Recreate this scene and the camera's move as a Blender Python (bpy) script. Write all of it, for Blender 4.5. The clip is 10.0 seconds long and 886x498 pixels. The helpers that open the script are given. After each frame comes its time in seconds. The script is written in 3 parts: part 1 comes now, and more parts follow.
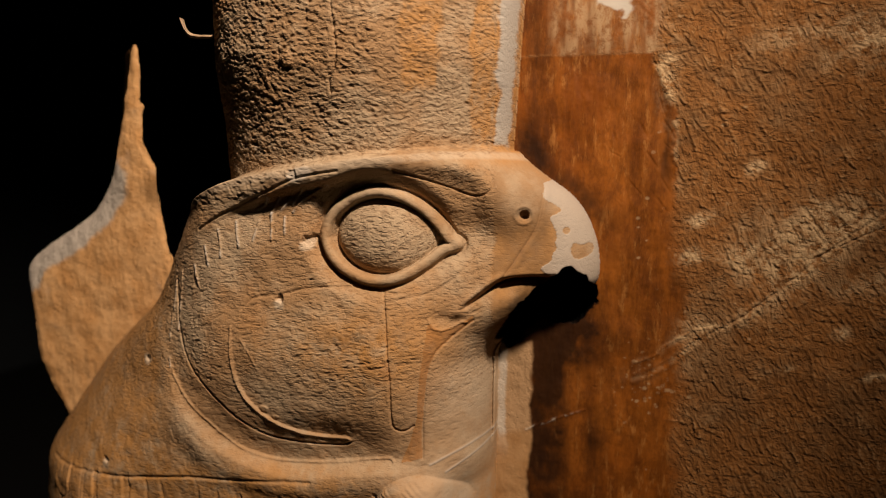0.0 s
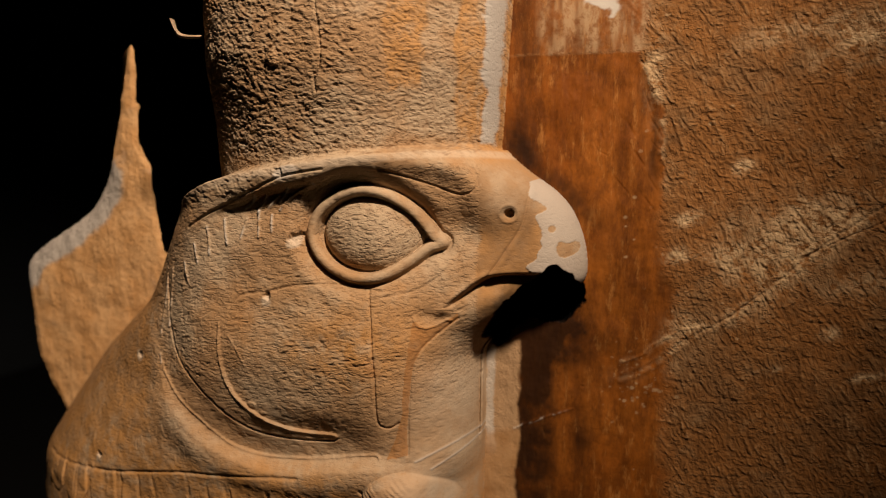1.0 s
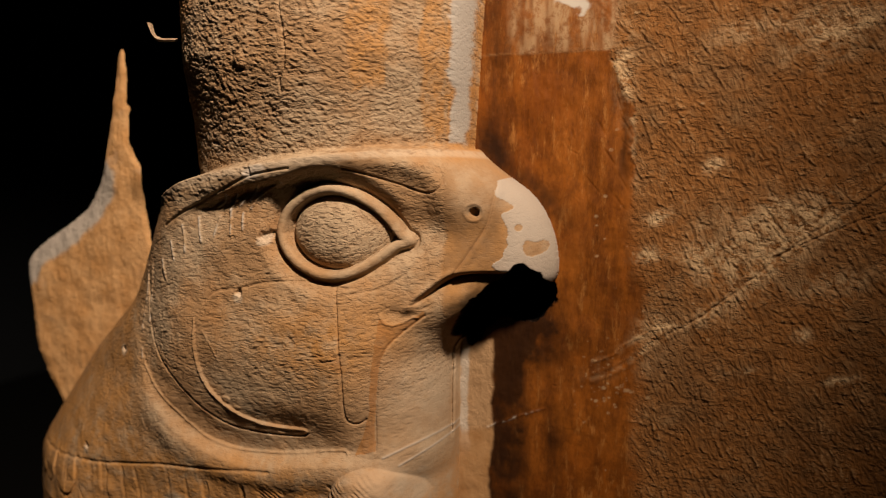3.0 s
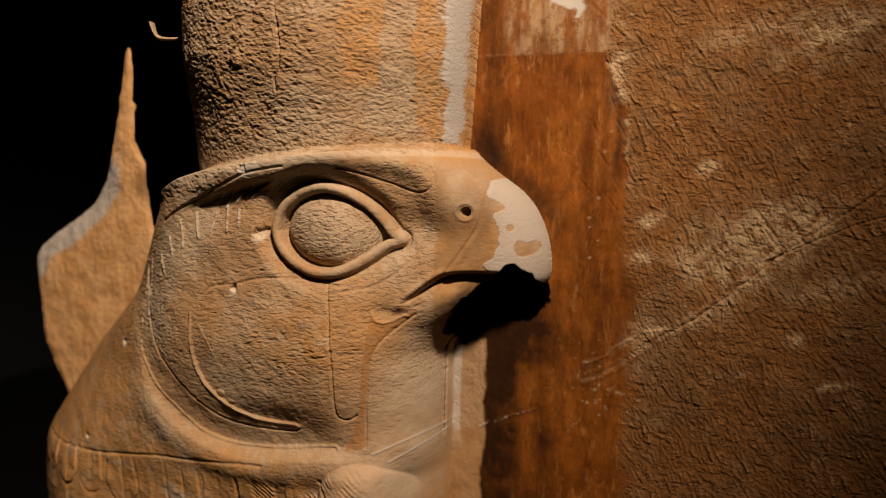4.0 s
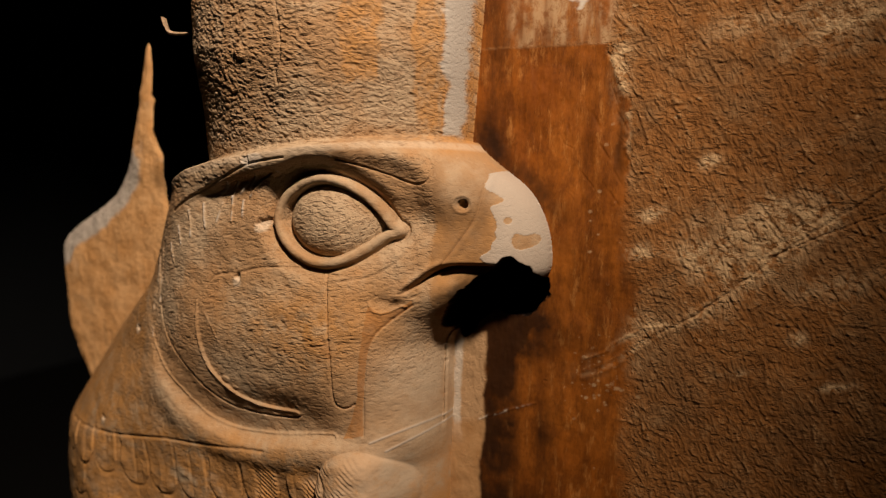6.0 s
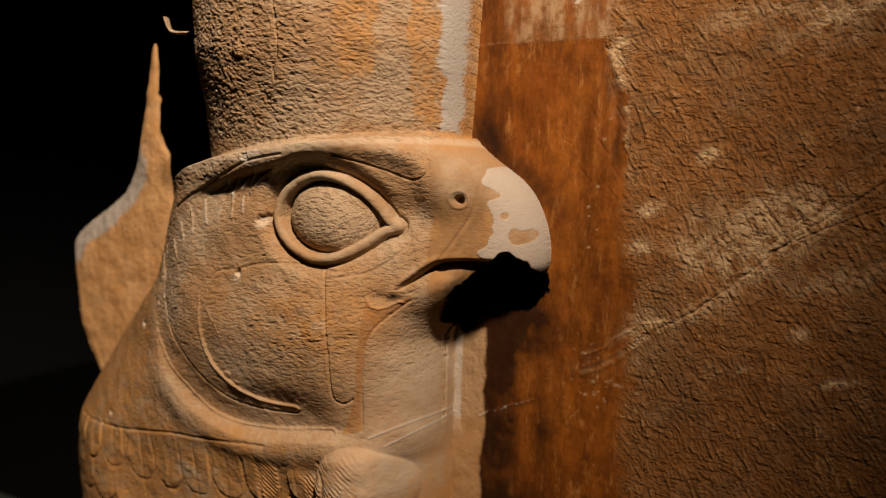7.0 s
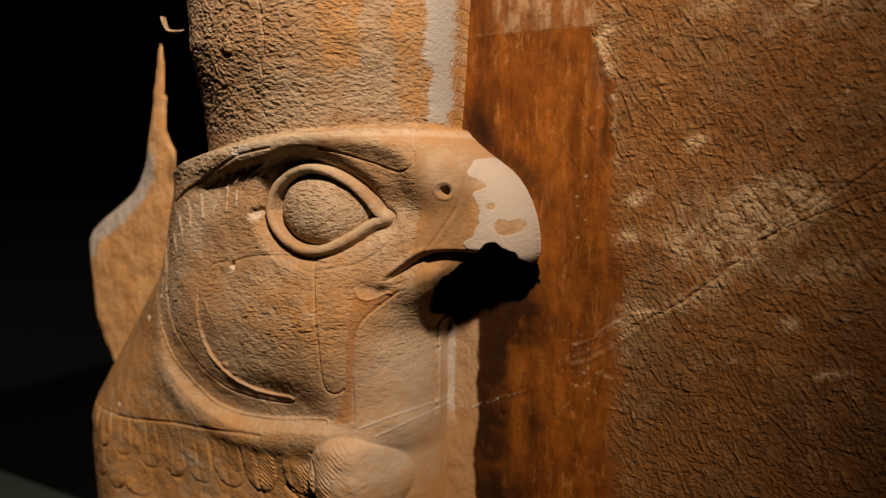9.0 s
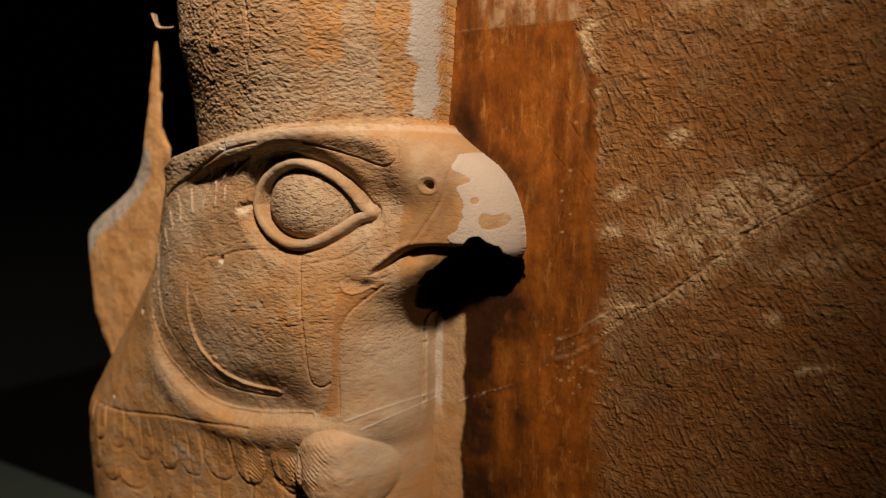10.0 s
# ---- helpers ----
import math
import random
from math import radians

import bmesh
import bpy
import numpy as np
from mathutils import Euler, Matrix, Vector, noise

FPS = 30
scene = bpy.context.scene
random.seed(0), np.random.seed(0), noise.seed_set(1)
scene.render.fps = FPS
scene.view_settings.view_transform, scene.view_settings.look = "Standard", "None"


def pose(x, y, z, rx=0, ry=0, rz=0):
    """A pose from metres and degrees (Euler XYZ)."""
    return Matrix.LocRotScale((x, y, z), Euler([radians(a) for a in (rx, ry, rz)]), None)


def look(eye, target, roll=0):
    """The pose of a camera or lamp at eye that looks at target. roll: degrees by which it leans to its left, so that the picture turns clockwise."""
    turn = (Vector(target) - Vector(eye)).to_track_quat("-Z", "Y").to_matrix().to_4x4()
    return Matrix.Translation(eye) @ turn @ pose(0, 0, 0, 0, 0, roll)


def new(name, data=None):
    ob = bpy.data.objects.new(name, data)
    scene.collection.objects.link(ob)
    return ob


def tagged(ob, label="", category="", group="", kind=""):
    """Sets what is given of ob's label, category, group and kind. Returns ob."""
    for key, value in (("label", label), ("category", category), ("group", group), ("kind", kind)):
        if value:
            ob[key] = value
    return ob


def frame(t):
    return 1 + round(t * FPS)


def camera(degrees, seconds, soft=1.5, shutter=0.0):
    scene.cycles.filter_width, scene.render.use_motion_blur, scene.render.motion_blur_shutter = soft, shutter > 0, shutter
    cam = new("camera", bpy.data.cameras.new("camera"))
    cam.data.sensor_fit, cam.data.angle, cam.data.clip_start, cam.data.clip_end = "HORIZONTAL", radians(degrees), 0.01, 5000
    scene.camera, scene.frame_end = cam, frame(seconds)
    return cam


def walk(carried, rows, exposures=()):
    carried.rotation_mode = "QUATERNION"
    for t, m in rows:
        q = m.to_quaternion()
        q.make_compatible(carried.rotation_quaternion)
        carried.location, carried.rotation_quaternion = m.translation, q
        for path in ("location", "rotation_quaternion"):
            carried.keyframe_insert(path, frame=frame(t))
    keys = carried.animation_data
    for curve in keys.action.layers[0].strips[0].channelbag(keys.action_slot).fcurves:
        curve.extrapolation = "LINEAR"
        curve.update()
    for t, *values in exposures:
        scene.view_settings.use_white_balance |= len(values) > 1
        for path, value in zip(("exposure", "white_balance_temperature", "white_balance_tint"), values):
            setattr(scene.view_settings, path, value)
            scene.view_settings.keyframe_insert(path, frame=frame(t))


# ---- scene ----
cam = camera(67.9, 10.0, soft=1.0)
PATH = [
    (0, (0.022, 0.009, 1.63), (-0.457, 1.941, 1.438), 0.4),
    (0.5, (0.036, 0.01, 1.629), (-0.463, 1.937, 1.438), 0.4),
    (1, (0.052, 0.013, 1.626), (-0.467, 1.935, 1.441), 0.5),
    (1.5, (0.069, 0.016, 1.625), (-0.471, 1.933, 1.442), 0.5),
    (2, (0.086, 0.02, 1.624), (-0.475, 1.931, 1.441), 0.4),
    (2.5, (0.104, 0.024, 1.623), (-0.483, 1.927, 1.442), 0.3),
    (4, (0.15, 0.032, 1.623), (-0.516, 1.909, 1.443), 1.2),
    (4.5, (0.162, 0.034, 1.622), (-0.535, 1.9, 1.441), 1.4),
    (5, (0.174, 0.038, 1.619), (-0.556, 1.891, 1.439), 1.5),
    (5.5, (0.184, 0.041, 1.618), (-0.571, 1.884, 1.434), 1.6),
    (7, (0.217, 0.054, 1.612), (-0.616, 1.863, 1.426), 1.4),
    (7.5, (0.229, 0.058, 1.609), (-0.635, 1.852, 1.423), 1.1),
    (8, (0.24, 0.063, 1.608), (-0.649, 1.845, 1.419), 1.0),
    (8.5, (0.252, 0.069, 1.606), (-0.657, 1.84, 1.416), 0.9),
    (9, (0.265, 0.074, 1.605), (-0.662, 1.836, 1.413), 0.7),
    (9.5, (0.279, 0.08, 1.602), (-0.664, 1.833, 1.41), 0.7),
    (10, (0.293, 0.085, 1.6), (-0.665, 1.83, 1.406), 0.7),
]
walk(cam, [(t, look(eye, target, roll)) for t, eye, target, roll in PATH])

cam.data.dof.use_dof = True
cam.data.dof.focus_distance = 0.68
cam.data.dof.aperture_fstop = 2.5

# ---- light: one warm gallery spotlight high in front, a dim dark hall ----
world = bpy.data.worlds.new("hall_air")
scene.world = world
world.use_nodes = True
world.node_tree.nodes["Background"].inputs[0].default_value = (0.5, 0.6, 0.75, 1)
world.node_tree.nodes["Background"].inputs[1].default_value = 0.007

SPOT = (0.68, -0.33, 3.08)
spot = bpy.data.lights.new("spotlight", "SPOT")
spot.energy, spot.color = 296.0, (1.0, 0.755, 0.56)
spot.spot_size, spot.spot_blend, spot.shadow_soft_size = radians(62), 1.0, 0.08
new("spotlight", spot).matrix_world = look(SPOT, (-0.575, 0.7, 1.69))

WALL = 0.785          # the carved slab's front plane


# ---- materials ----
def nodes_of(name):
    m = bpy.data.materials.new(name)
    m.use_nodes = True
    t = m.node_tree
    return m, t, t.nodes["Principled BSDF"]


def node(t, kind, **sockets):
    n = t.nodes.new(kind)
    for k, v in sockets.items():
        n.inputs[k.replace("_", " ")].default_value = v
    return n


def noise_node(t, scale, detail=5.0, rough=0.6, stretch=(1, 1, 1), turn=(0, 0, 0)):
    co = t.nodes.new("ShaderNodeTexCoord")
    mp = t.nodes.new("ShaderNodeMapping")
    mp.vector_type = "TEXTURE"
    mp.inputs["Scale"].default_value = [1 / k for k in stretch]
    mp.inputs["Rotation"].default_value = turn
    t.links.new(co.outputs["Object"], mp.inputs["Vector"])
    n = t.nodes.new("ShaderNodeTexNoise")
    n.inputs["Scale"].default_value, n.inputs["Detail"].default_value, n.inputs["Roughness"].default_value = scale, detail, rough
    t.links.new(mp.outputs[0], n.inputs["Vector"])
    return n.outputs["Fac"]


def ramp(t, fac, lo, hi):
    r = t.nodes.new("ShaderNodeMapRange")
    r.interpolation_type = "SMOOTHSTEP"
    r.inputs["From Min"].default_value, r.inputs["From Max"].default_value = lo, hi
    t.links.new(fac, r.inputs["Value"])
    return r.outputs[0]


def blend(t, fac, a, b, mode="MIX"):
    m = t.nodes.new("ShaderNodeMix")
    m.data_type, m.blend_type = "RGBA", mode
    for value, socket in ((fac, m.inputs[0]), (a, m.inputs[6]), (b, m.inputs[7])):
        if isinstance(value, (int, float)):
            socket.default_value = value
        elif isinstance(value, tuple):
            socket.default_value = (*value, 1)
        else:
            t.links.new(value, socket)
    return m.outputs[2]


def times(t, a, b, op="MULTIPLY"):
    m = t.nodes.new("ShaderNodeMath")
    m.operation = op
    for value, socket in ((a, m.inputs[0]), (b, m.inputs[1])):
        if isinstance(value, (int, float)):
            socket.default_value = value
        else:
            t.links.new(value, socket)
    return m.outputs[0]


def attribute(t, name):
    a = t.nodes.new("ShaderNodeAttribute")
    a.attribute_name = name
    return a.outputs["Fac"]


def bump(t, b, height, strength, distance):
    n = t.nodes.new("ShaderNodeBump")
    n.inputs["Strength"].default_value, n.inputs["Distance"].default_value = strength, distance
    t.links.new(height, n.inputs["Height"])
    t.links.new(n.outputs[0], b.inputs["Normal"])


def statue_stone():
    m, t, b = nodes_of("weathered_sandstone")
    coarse = times(t, 1.0, times(t, attribute(t, "sleek"), 0.92), "SUBTRACT")
    cuts = ramp(t, noise_node(t, 250, 2.2, 0.55, (0.46, 1, 1.15)), 0.36, 0.54)
    pits = ramp(t, noise_node(t, 190, 2.5, 0.6), 0.30, 0.44)
    col = blend(t, ramp(t, noise_node(t, 9, 6), 0.42, 0.58), (0.368, 0.234, 0.122), (0.435, 0.335, 0.222))
    col = blend(t, times(t, ramp(t, noise_node(t, 60, 6, 0.7), 0.48, 0.7), 0.45), col, (0.30, 0.185, 0.10))
    col = blend(t, times(t, ramp(t, noise_node(t, 420, 3, 0.7), 0.56, 0.75), 0.4), col, (0.22, 0.14, 0.08))
    col = blend(t, times(t, ramp(t, noise_node(t, 230, 3, 0.7), 0.6, 0.75), 0.4), col, (0.56, 0.43, 0.29))
    col = blend(t, times(t, ramp(t, noise_node(t, 14, 6, 0.65, (1, 1, 0.6)), 0.52, 0.68), 0.36), col, (0.46, 0.235, 0.085))
    ochre = times(t, attribute(t, "ochre"), ramp(t, noise_node(t, 45, 6, 0.7), 0.25, 0.62))
    col = blend(t, ochre, col, (0.45, 0.238, 0.080))
    col = blend(t, times(t, attribute(t, "pale"), ramp(t, noise_node(t, 80, 6, 0.7), 0.2, 0.5)), col, (0.54, 0.45, 0.34))
    # cuts and pits darkened to paint in the relief's shade
    cut_shade = times(t, times(t, 1.0, times(t, cuts, pits), "SUBTRACT"), times(t, coarse, 0.38))
    col = blend(t, cut_shade, col, (0.13, 0.075, 0.036))
    col = blend(t, times(t, attribute(t, "grime_shade"), 0.6), col, (0.17, 0.10, 0.05))
    col = blend(t, times(t, attribute(t, "stain"), ramp(t, noise_node(t, 55, 5, 0.7), 0.15, 0.6)), col, (0.33, 0.140, 0.040))
    col = blend(t, attribute(t, "plaster"), col, (0.45, 0.43, 0.39))
    col = blend(t, attribute(t, "break_shade"), col, (0.003, 0.003, 0.003))
    t.links.new(col, b.inputs["Base Color"])
    b.inputs["Roughness"].default_value = 0.88
    unshaded = times(t, 1.0, attribute(t, "break_shade"), "SUBTRACT")
    t.links.new(times(t, unshaded, 0.2), b.inputs["Specular IOR Level"])
    h = times(t, times(t, times(t, noise_node(t, 420, 2.5, 0.6), 0.45), times(t, pits, 0.25), "ADD"), times(t, cuts, 0.5), "ADD")
    h = times(t, times(t, h, -0.9, "ADD"), coarse)
    bump(t, b, h, 1.0, 0.0017)
    return m


def slab_stone():
    m, t, b = nodes_of("tooled_slab_stone")
    dashes = ramp(t, noise_node(t, 185, 2.8, 0.6, (1, 1, 0.42), (0, -0.38, 0)), 0.38, 0.56)
    cross = ramp(t, noise_node(t, 175, 2.8, 0.62, (0.6, 1, 0.95), (0, 0.15, 0)), 0.38, 0.56)
    patchy = ramp(t, noise_node(t, 50, 3, 0.6), 0.42, 0.58)
    pits = ramp(t, noise_node(t, 150, 2.5, 0.6), 0.32, 0.46)
    marks = blend(t, patchy, dashes, cross)
    col = blend(t, ramp(t, noise_node(t, 7, 6), 0.30, 0.70), (0.190, 0.081, 0.022), (0.288, 0.132, 0.042))
    col = blend(t, times(t, ramp(t, noise_node(t, 10, 7, 0.7), 0.46, 0.62), 0.42), col, (0.205, 0.135, 0.070))
    col = blend(t, times(t, ramp(t, noise_node(t, 38, 6, 0.72), 0.5, 0.72), 0.5), col, (0.30, 0.195, 0.10))
    col = blend(t, times(t, ramp(t, noise_node(t, 13, 7, 0.72), 0.50, 0.66), 0.40), col, (0.33, 0.14, 0.038))
    col = blend(t, times(t, ramp(t, noise_node(t, 260, 4, 0.7), 0.55, 0.75), 0.6), col, (0.10, 0.05, 0.02))
    col = blend(t, times(t, ramp(t, noise_node(t, 190, 5, 0.75), 0.54, 0.72), 0.45), col, (0.43, 0.27, 0.14))
    # relief shading in colour: cuts and dents darker, ridges lighter
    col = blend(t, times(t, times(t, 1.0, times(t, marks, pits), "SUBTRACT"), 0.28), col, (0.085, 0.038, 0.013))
    col = blend(t, times(t, attribute(t, "grime_shade"), 0.6), col, (0.11, 0.050, 0.017))
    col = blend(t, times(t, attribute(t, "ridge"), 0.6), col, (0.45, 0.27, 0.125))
    band = attribute(t, "band")
    streak = noise_node(t, 26, 10, 0.78, (1, 1, 0.28))
    brown = blend(t, ramp(t, streak, 0.34, 0.66), (0.095, 0.028, 0.004), (0.32, 0.104, 0.013))
    brown = blend(t, times(t, ramp(t, noise_node(t, 12, 7, 0.7), 0.45, 0.68), 0.5), brown, (0.28, 0.080, 0.008))
    brown = blend(t, times(t, ramp(t, noise_node(t, 40, 8, 0.75, (1, 1, 0.6)), 0.48, 0.64), 0.55), brown, (0.11, 0.033, 0.005))
    brown = blend(t, times(t, ramp(t, noise_node(t, 85, 8, 0.8, (1, 1, 0.25)), 0.53, 0.66), 0.55), brown, (0.46, 0.21, 0.055))
    brown = blend(t, times(t, ramp(t, noise_node(t, 210, 5, 0.75, (1, 1, 0.6)), 0.55, 0.72), 0.35), brown, (0.07, 0.024, 0.005))
    brown = blend(t, times(t, attribute(t, "stain_shade"), 0.93), brown, (0.022, 0.009, 0.0035))
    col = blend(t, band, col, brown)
    col = blend(t, times(t, attribute(t, "pale"), ramp(t, noise_node(t, 80, 7, 0.8), 0.40, 0.56)), col, (0.50, 0.355, 0.20))
    col = blend(t, times(t, attribute(t, "tan"), 1.0), col, (0.42, 0.275, 0.15))
    col = blend(t, attribute(t, "plaster"), col, (0.56, 0.53, 0.47))
    col = blend(t, attribute(t, "leaf"), col, blend(t, ramp(t, noise_node(t, 30, 6, 0.7), 0.3, 0.7), (0.48, 0.26, 0.10), (0.62, 0.38, 0.18)))
    col = blend(t, attribute(t, "broken"), col, (0.46, 0.42, 0.37))
    # deep shade of the hole, painted black
    col = blend(t, attribute(t, "break_shade"), col, (0.003, 0.003, 0.003))
    t.links.new(col, b.inputs["Base Color"])
    unshaded = times(t, 1.0, attribute(t, "break_shade"), "SUBTRACT")
    t.links.new(times(t, unshaded, 0.12), b.inputs["Specular IOR Level"])
    rough = t.nodes.new("ShaderNodeMapRange")
    t.links.new(band, rough.inputs["Value"])
    rough.inputs["To Min"].default_value, rough.inputs["To Max"].default_value = 0.88, 0.62
    t.links.new(rough.outputs[0], b.inputs["Roughness"])
    grain = times(t, times(t, times(t, noise_node(t, 400, 2.5, 0.6), 0.45), times(t, pits, 0.42), "ADD"), times(t, marks, 0.38), "ADD")
    h = times(t, times(t, grain, -0.85, "ADD"), ramp(t, band, 1.15, 0.0))
    h = times(t, h, times(t, 1.0, times(t, times(t, attribute(t, "leaf"), attribute(t, "tan"), "ADD"), 0.6), "SUBTRACT"))
    bump(t, b, h, 1.0, 0.0017)
    return m


def plain(name, low, high, scale, rough):
    m, t, b = nodes_of(name)
    t.links.new(blend(t, noise_node(t, scale, 5), low, high), b.inputs["Base Color"])
    b.inputs["Roughness"].default_value = rough
    bump(t, b, noise_node(t, scale * 12, 4), 0.2, 0.003)
    return m


STATUE, SLAB = statue_stone(), slab_stone()
DARK_PAINT = plain("dark_gallery_paint", (0.018, 0.023, 0.028), (0.026, 0.032, 0.038), 3, 0.9)
FLOOR_STONE = plain("dark_floor_stone", (0.006, 0.006, 0.006), (0.010, 0.010, 0.010), 5, 0.6)
PLINTH_PAINT = plain("grey_green_paint", (0.042, 0.066, 0.062), (0.058, 0.08, 0.073), 4, 0.7)


# ---- carving tools ----
def spline(pts, n=14):
    """A smooth curve through a few points."""
    p = np.array([pts[0], *pts, pts[-1]], float)
    u = np.linspace(0, 1, n, endpoint=False)[:, None]
    out = []
    for a, b, c, d in zip(p, p[1:], p[2:], p[3:]):
        out.append(0.5 * (2 * b + (c - a) * u + (2 * a - 5 * b + 4 * c - d) * u ** 2 + (3 * b - a - 3 * c + d) * u ** 3))
    return np.vstack([*out, p[-1:]])


def near(X, Z, curve, reach):
    """Distance to a curve, the side of it (+1: left of its way) and the share along it, within reach."""
    D = np.full(X.shape, 9.0)
    S, A = np.ones(X.shape), np.zeros(X.shape)
    lo, hi = curve.min(0) - reach, curve.max(0) + reach
    i = np.nonzero((X > lo[0]) & (X < hi[0]) & (Z > lo[1]) & (Z < hi[1]))
    x, z = X[i], Z[i]
    d, s, al = np.full(x.shape, 9.0), np.ones(x.shape), np.zeros(x.shape)
    for k, (p, q) in enumerate(zip(curve, curve[1:])):
        v = q - p
        l2 = max(v @ v, 1e-12)
        u = np.clip(((x - p[0]) * v[0] + (z - p[1]) * v[1]) / l2, 0, 1)
        e = np.hypot(x - p[0] - u * v[0], z - p[1] - u * v[1])
        c = e < d
        d[c] = e[c]
        s[c] = np.sign(v[0] * (z[c] - p[1]) - v[1] * (x[c] - p[0]))
        al[c] = (k + u[c]) / (len(curve) - 1)
    D[i], S[i], A[i] = d, s, al
    return D, S, A


def inside(X, Z, poly):
    c = np.zeros(X.shape, bool)
    for (x1, z1), (x2, z2) in zip(poly, np.roll(poly, -1, axis=0)):
        if z1 != z2:
            c ^= ((z1 > Z) != (z2 > Z)) & (X < (x2 - x1) * (Z - z1) / (z2 - z1) + x1)
    return c


def smooth(e0, e1, v):
    u = np.clip((v - e0) / (e1 - e0), 0, 1)
    return u * u * (3 - 2 * u)


def bell(d, w):
    return np.exp(-(d / w) ** 2)


def lattice(X, Z, size, seed):
    """Smooth value noise, -1 to 1, with features of that size."""
    g = np.random.default_rng(seed).uniform(-1, 1, (257, 257))
    u, v = X / size + 90.3, Z / size + 40.7
    i, j = np.floor(u).astype(int), np.floor(v).astype(int)
    fu, fv = u - i, v - j
    fu, fv = fu * fu * (3 - 2 * fu), fv * fv * (3 - 2 * fv)
    i, j = i % 256, j % 256
    return (g[i, j] * (1 - fu) + g[i + 1, j] * fu) * (1 - fv) + (g[i, j + 1] * (1 - fu) + g[i + 1, j + 1] * fu) * fv


def fractal(X, Z, size, seed, octaves=4):
    return sum(lattice(X, Z, size / 2 ** k, seed + k) / 1.8 ** k for k in range(octaves))


def strokes(H, xs, zs, count, box, length, width, angle, spread, depth, gen):
    """Chisel marks: small slanting dents with a raised lip, cut into the height grid."""
    for _ in range(count):
        cx, cz = gen.uniform(box[0], box[1]), gen.uniform(box[2], box[3])
        l, w = length * gen.uniform(0.5, 1.5), width * gen.uniform(0.6, 1.4)
        a = radians(angle + gen.normal() * spread)
        r = 1.6 * max(l, w)
        i0, i1 = np.searchsorted(xs, (cx - r, cx + r))
        j0, j1 = np.searchsorted(zs, (cz - r, cz + r))
        if i1 - i0 < 2 or j1 - j0 < 2:
            continue
        x, z = xs[i0:i1, None] - cx, zs[None, j0:j1] - cz
        u, v = x * math.cos(a) + z * math.sin(a), -x * math.sin(a) + z * math.cos(a)
        H[i0:i1, j0:j1] -= depth * gen.uniform(0.3, 1.2) * np.exp(-(u / l) ** 4) * (bell(v, w) - 0.5 * bell(v - 1.3 * w, w))


def grid_mesh(name, xs, zs, H, keep, back, attrs, material, extra=None):
    """A carved surface y = WALL - H over a grid, with its open edges carried straight back."""
    nx, nz = len(xs), len(zs)
    X, Z = np.meshgrid(xs, zs, indexing="ij")
    idx = np.arange(nx * nz).reshape(nx, nz)
    quads = np.stack([idx[:-1, :-1], idx[1:, :-1], idx[1:, 1:], idx[:-1, 1:]], -1)[keep]
    edges = np.concatenate([quads[:, [k, (k + 1) % 4]] for k in range(4)])
    key = np.sort(edges, 1)
    key = key[:, 0].astype(np.int64) * nx * nz + key[:, 1]
    _, first, counts = np.unique(key, return_index=True, return_counts=True)
    rim = edges[first[counts == 1]]
    co = np.stack([X, WALL - H, Z], -1).reshape(-1, 3)
    rim_v = np.unique(rim)
    remap = np.zeros(nx * nz, int)
    remap[rim_v] = nx * nz + np.arange(len(rim_v))
    behind = co[rim_v].copy()
    behind[:, 1] = back
    thin = behind[:, 0] < -0.36
    if name == "stone_fragment":
        behind[thin, 0] = -0.69 + 0.5 * (behind[thin, 0] + 0.69)
    skirt = np.stack([rim[:, 1], rim[:, 0], remap[rim[:, 0]], remap[rim[:, 1]]], -1)
    # a plain back in coarse squares
    full = np.zeros((nx - 1, nz - 1), bool)
    full[keep] = True
    n, cap_co, cap = 12, [], []
    for i in range(0, nx - 1, n):
        for j in range(0, nz - 1, n):
            blk = full[i:i + n, j:j + n]
            if (blk.any() if name != "stone_fragment" else blk.all()):
                a, b = min(i + n, nx - 1), min(j + n, nz - 1)
                k = len(cap_co)
                cap_co += [(xs[i], back, zs[j]), (xs[i], back, zs[b]), (xs[a], back, zs[b]), (xs[a], back, zs[j])]
                cap.append((k, k + 1, k + 2, k + 3))
    cap_co = np.array(cap_co, float)
    if name == "stone_fragment":
        cap_co[:, 0] = -0.69 + 0.5 * (cap_co[:, 0] + 0.69)
    extra_v, extra_f = extra if extra else ([], [])
    base = len(extra_v)
    extra = (np.vstack([np.array(extra_v, float).reshape(-1, 3), cap_co]), np.vstack([np.array(extra_f, int).reshape(-1, 4), np.array(cap) + base]))
    co, faces = np.vstack([co, behind]), np.vstack([quads, skirt])
    used = np.unique(faces)
    where = np.zeros(len(co), int)
    where[used] = np.arange(len(used))
    src = np.concatenate([np.arange(nx * nz), rim_v])[used]
    co, faces = co[used], where[faces]
    faces = np.vstack([faces, extra[1] + len(co)])
    co, src = np.vstack([co, extra[0]]), np.r_[src, np.full(len(extra[0]), (nx // 2) * nz + int(0.8 * nz))]
    me = bpy.data.meshes.new(name)
    me.vertices.add(len(co))
    me.vertices.foreach_set("co", co.astype(np.float32).ravel())
    me.loops.add(faces.size)
    me.loops.foreach_set("vertex_index", faces.astype(np.int32).ravel())
    me.polygons.add(len(faces))
    me.polygons.foreach_set("loop_start", np.arange(0, faces.size, 4, dtype=np.int32))
    me.polygons.foreach_set("use_smooth", np.arange(len(faces)) < len(quads))
    for k, v in attrs.items():
        a = me.attributes.new(k, "FLOAT", "POINT")
        a.data.foreach_set("value", np.clip(v, 0, 1).astype(np.float32).ravel()[src])
    me.update(calc_edges=True)
    me.validate()
    me.materials.append(material)
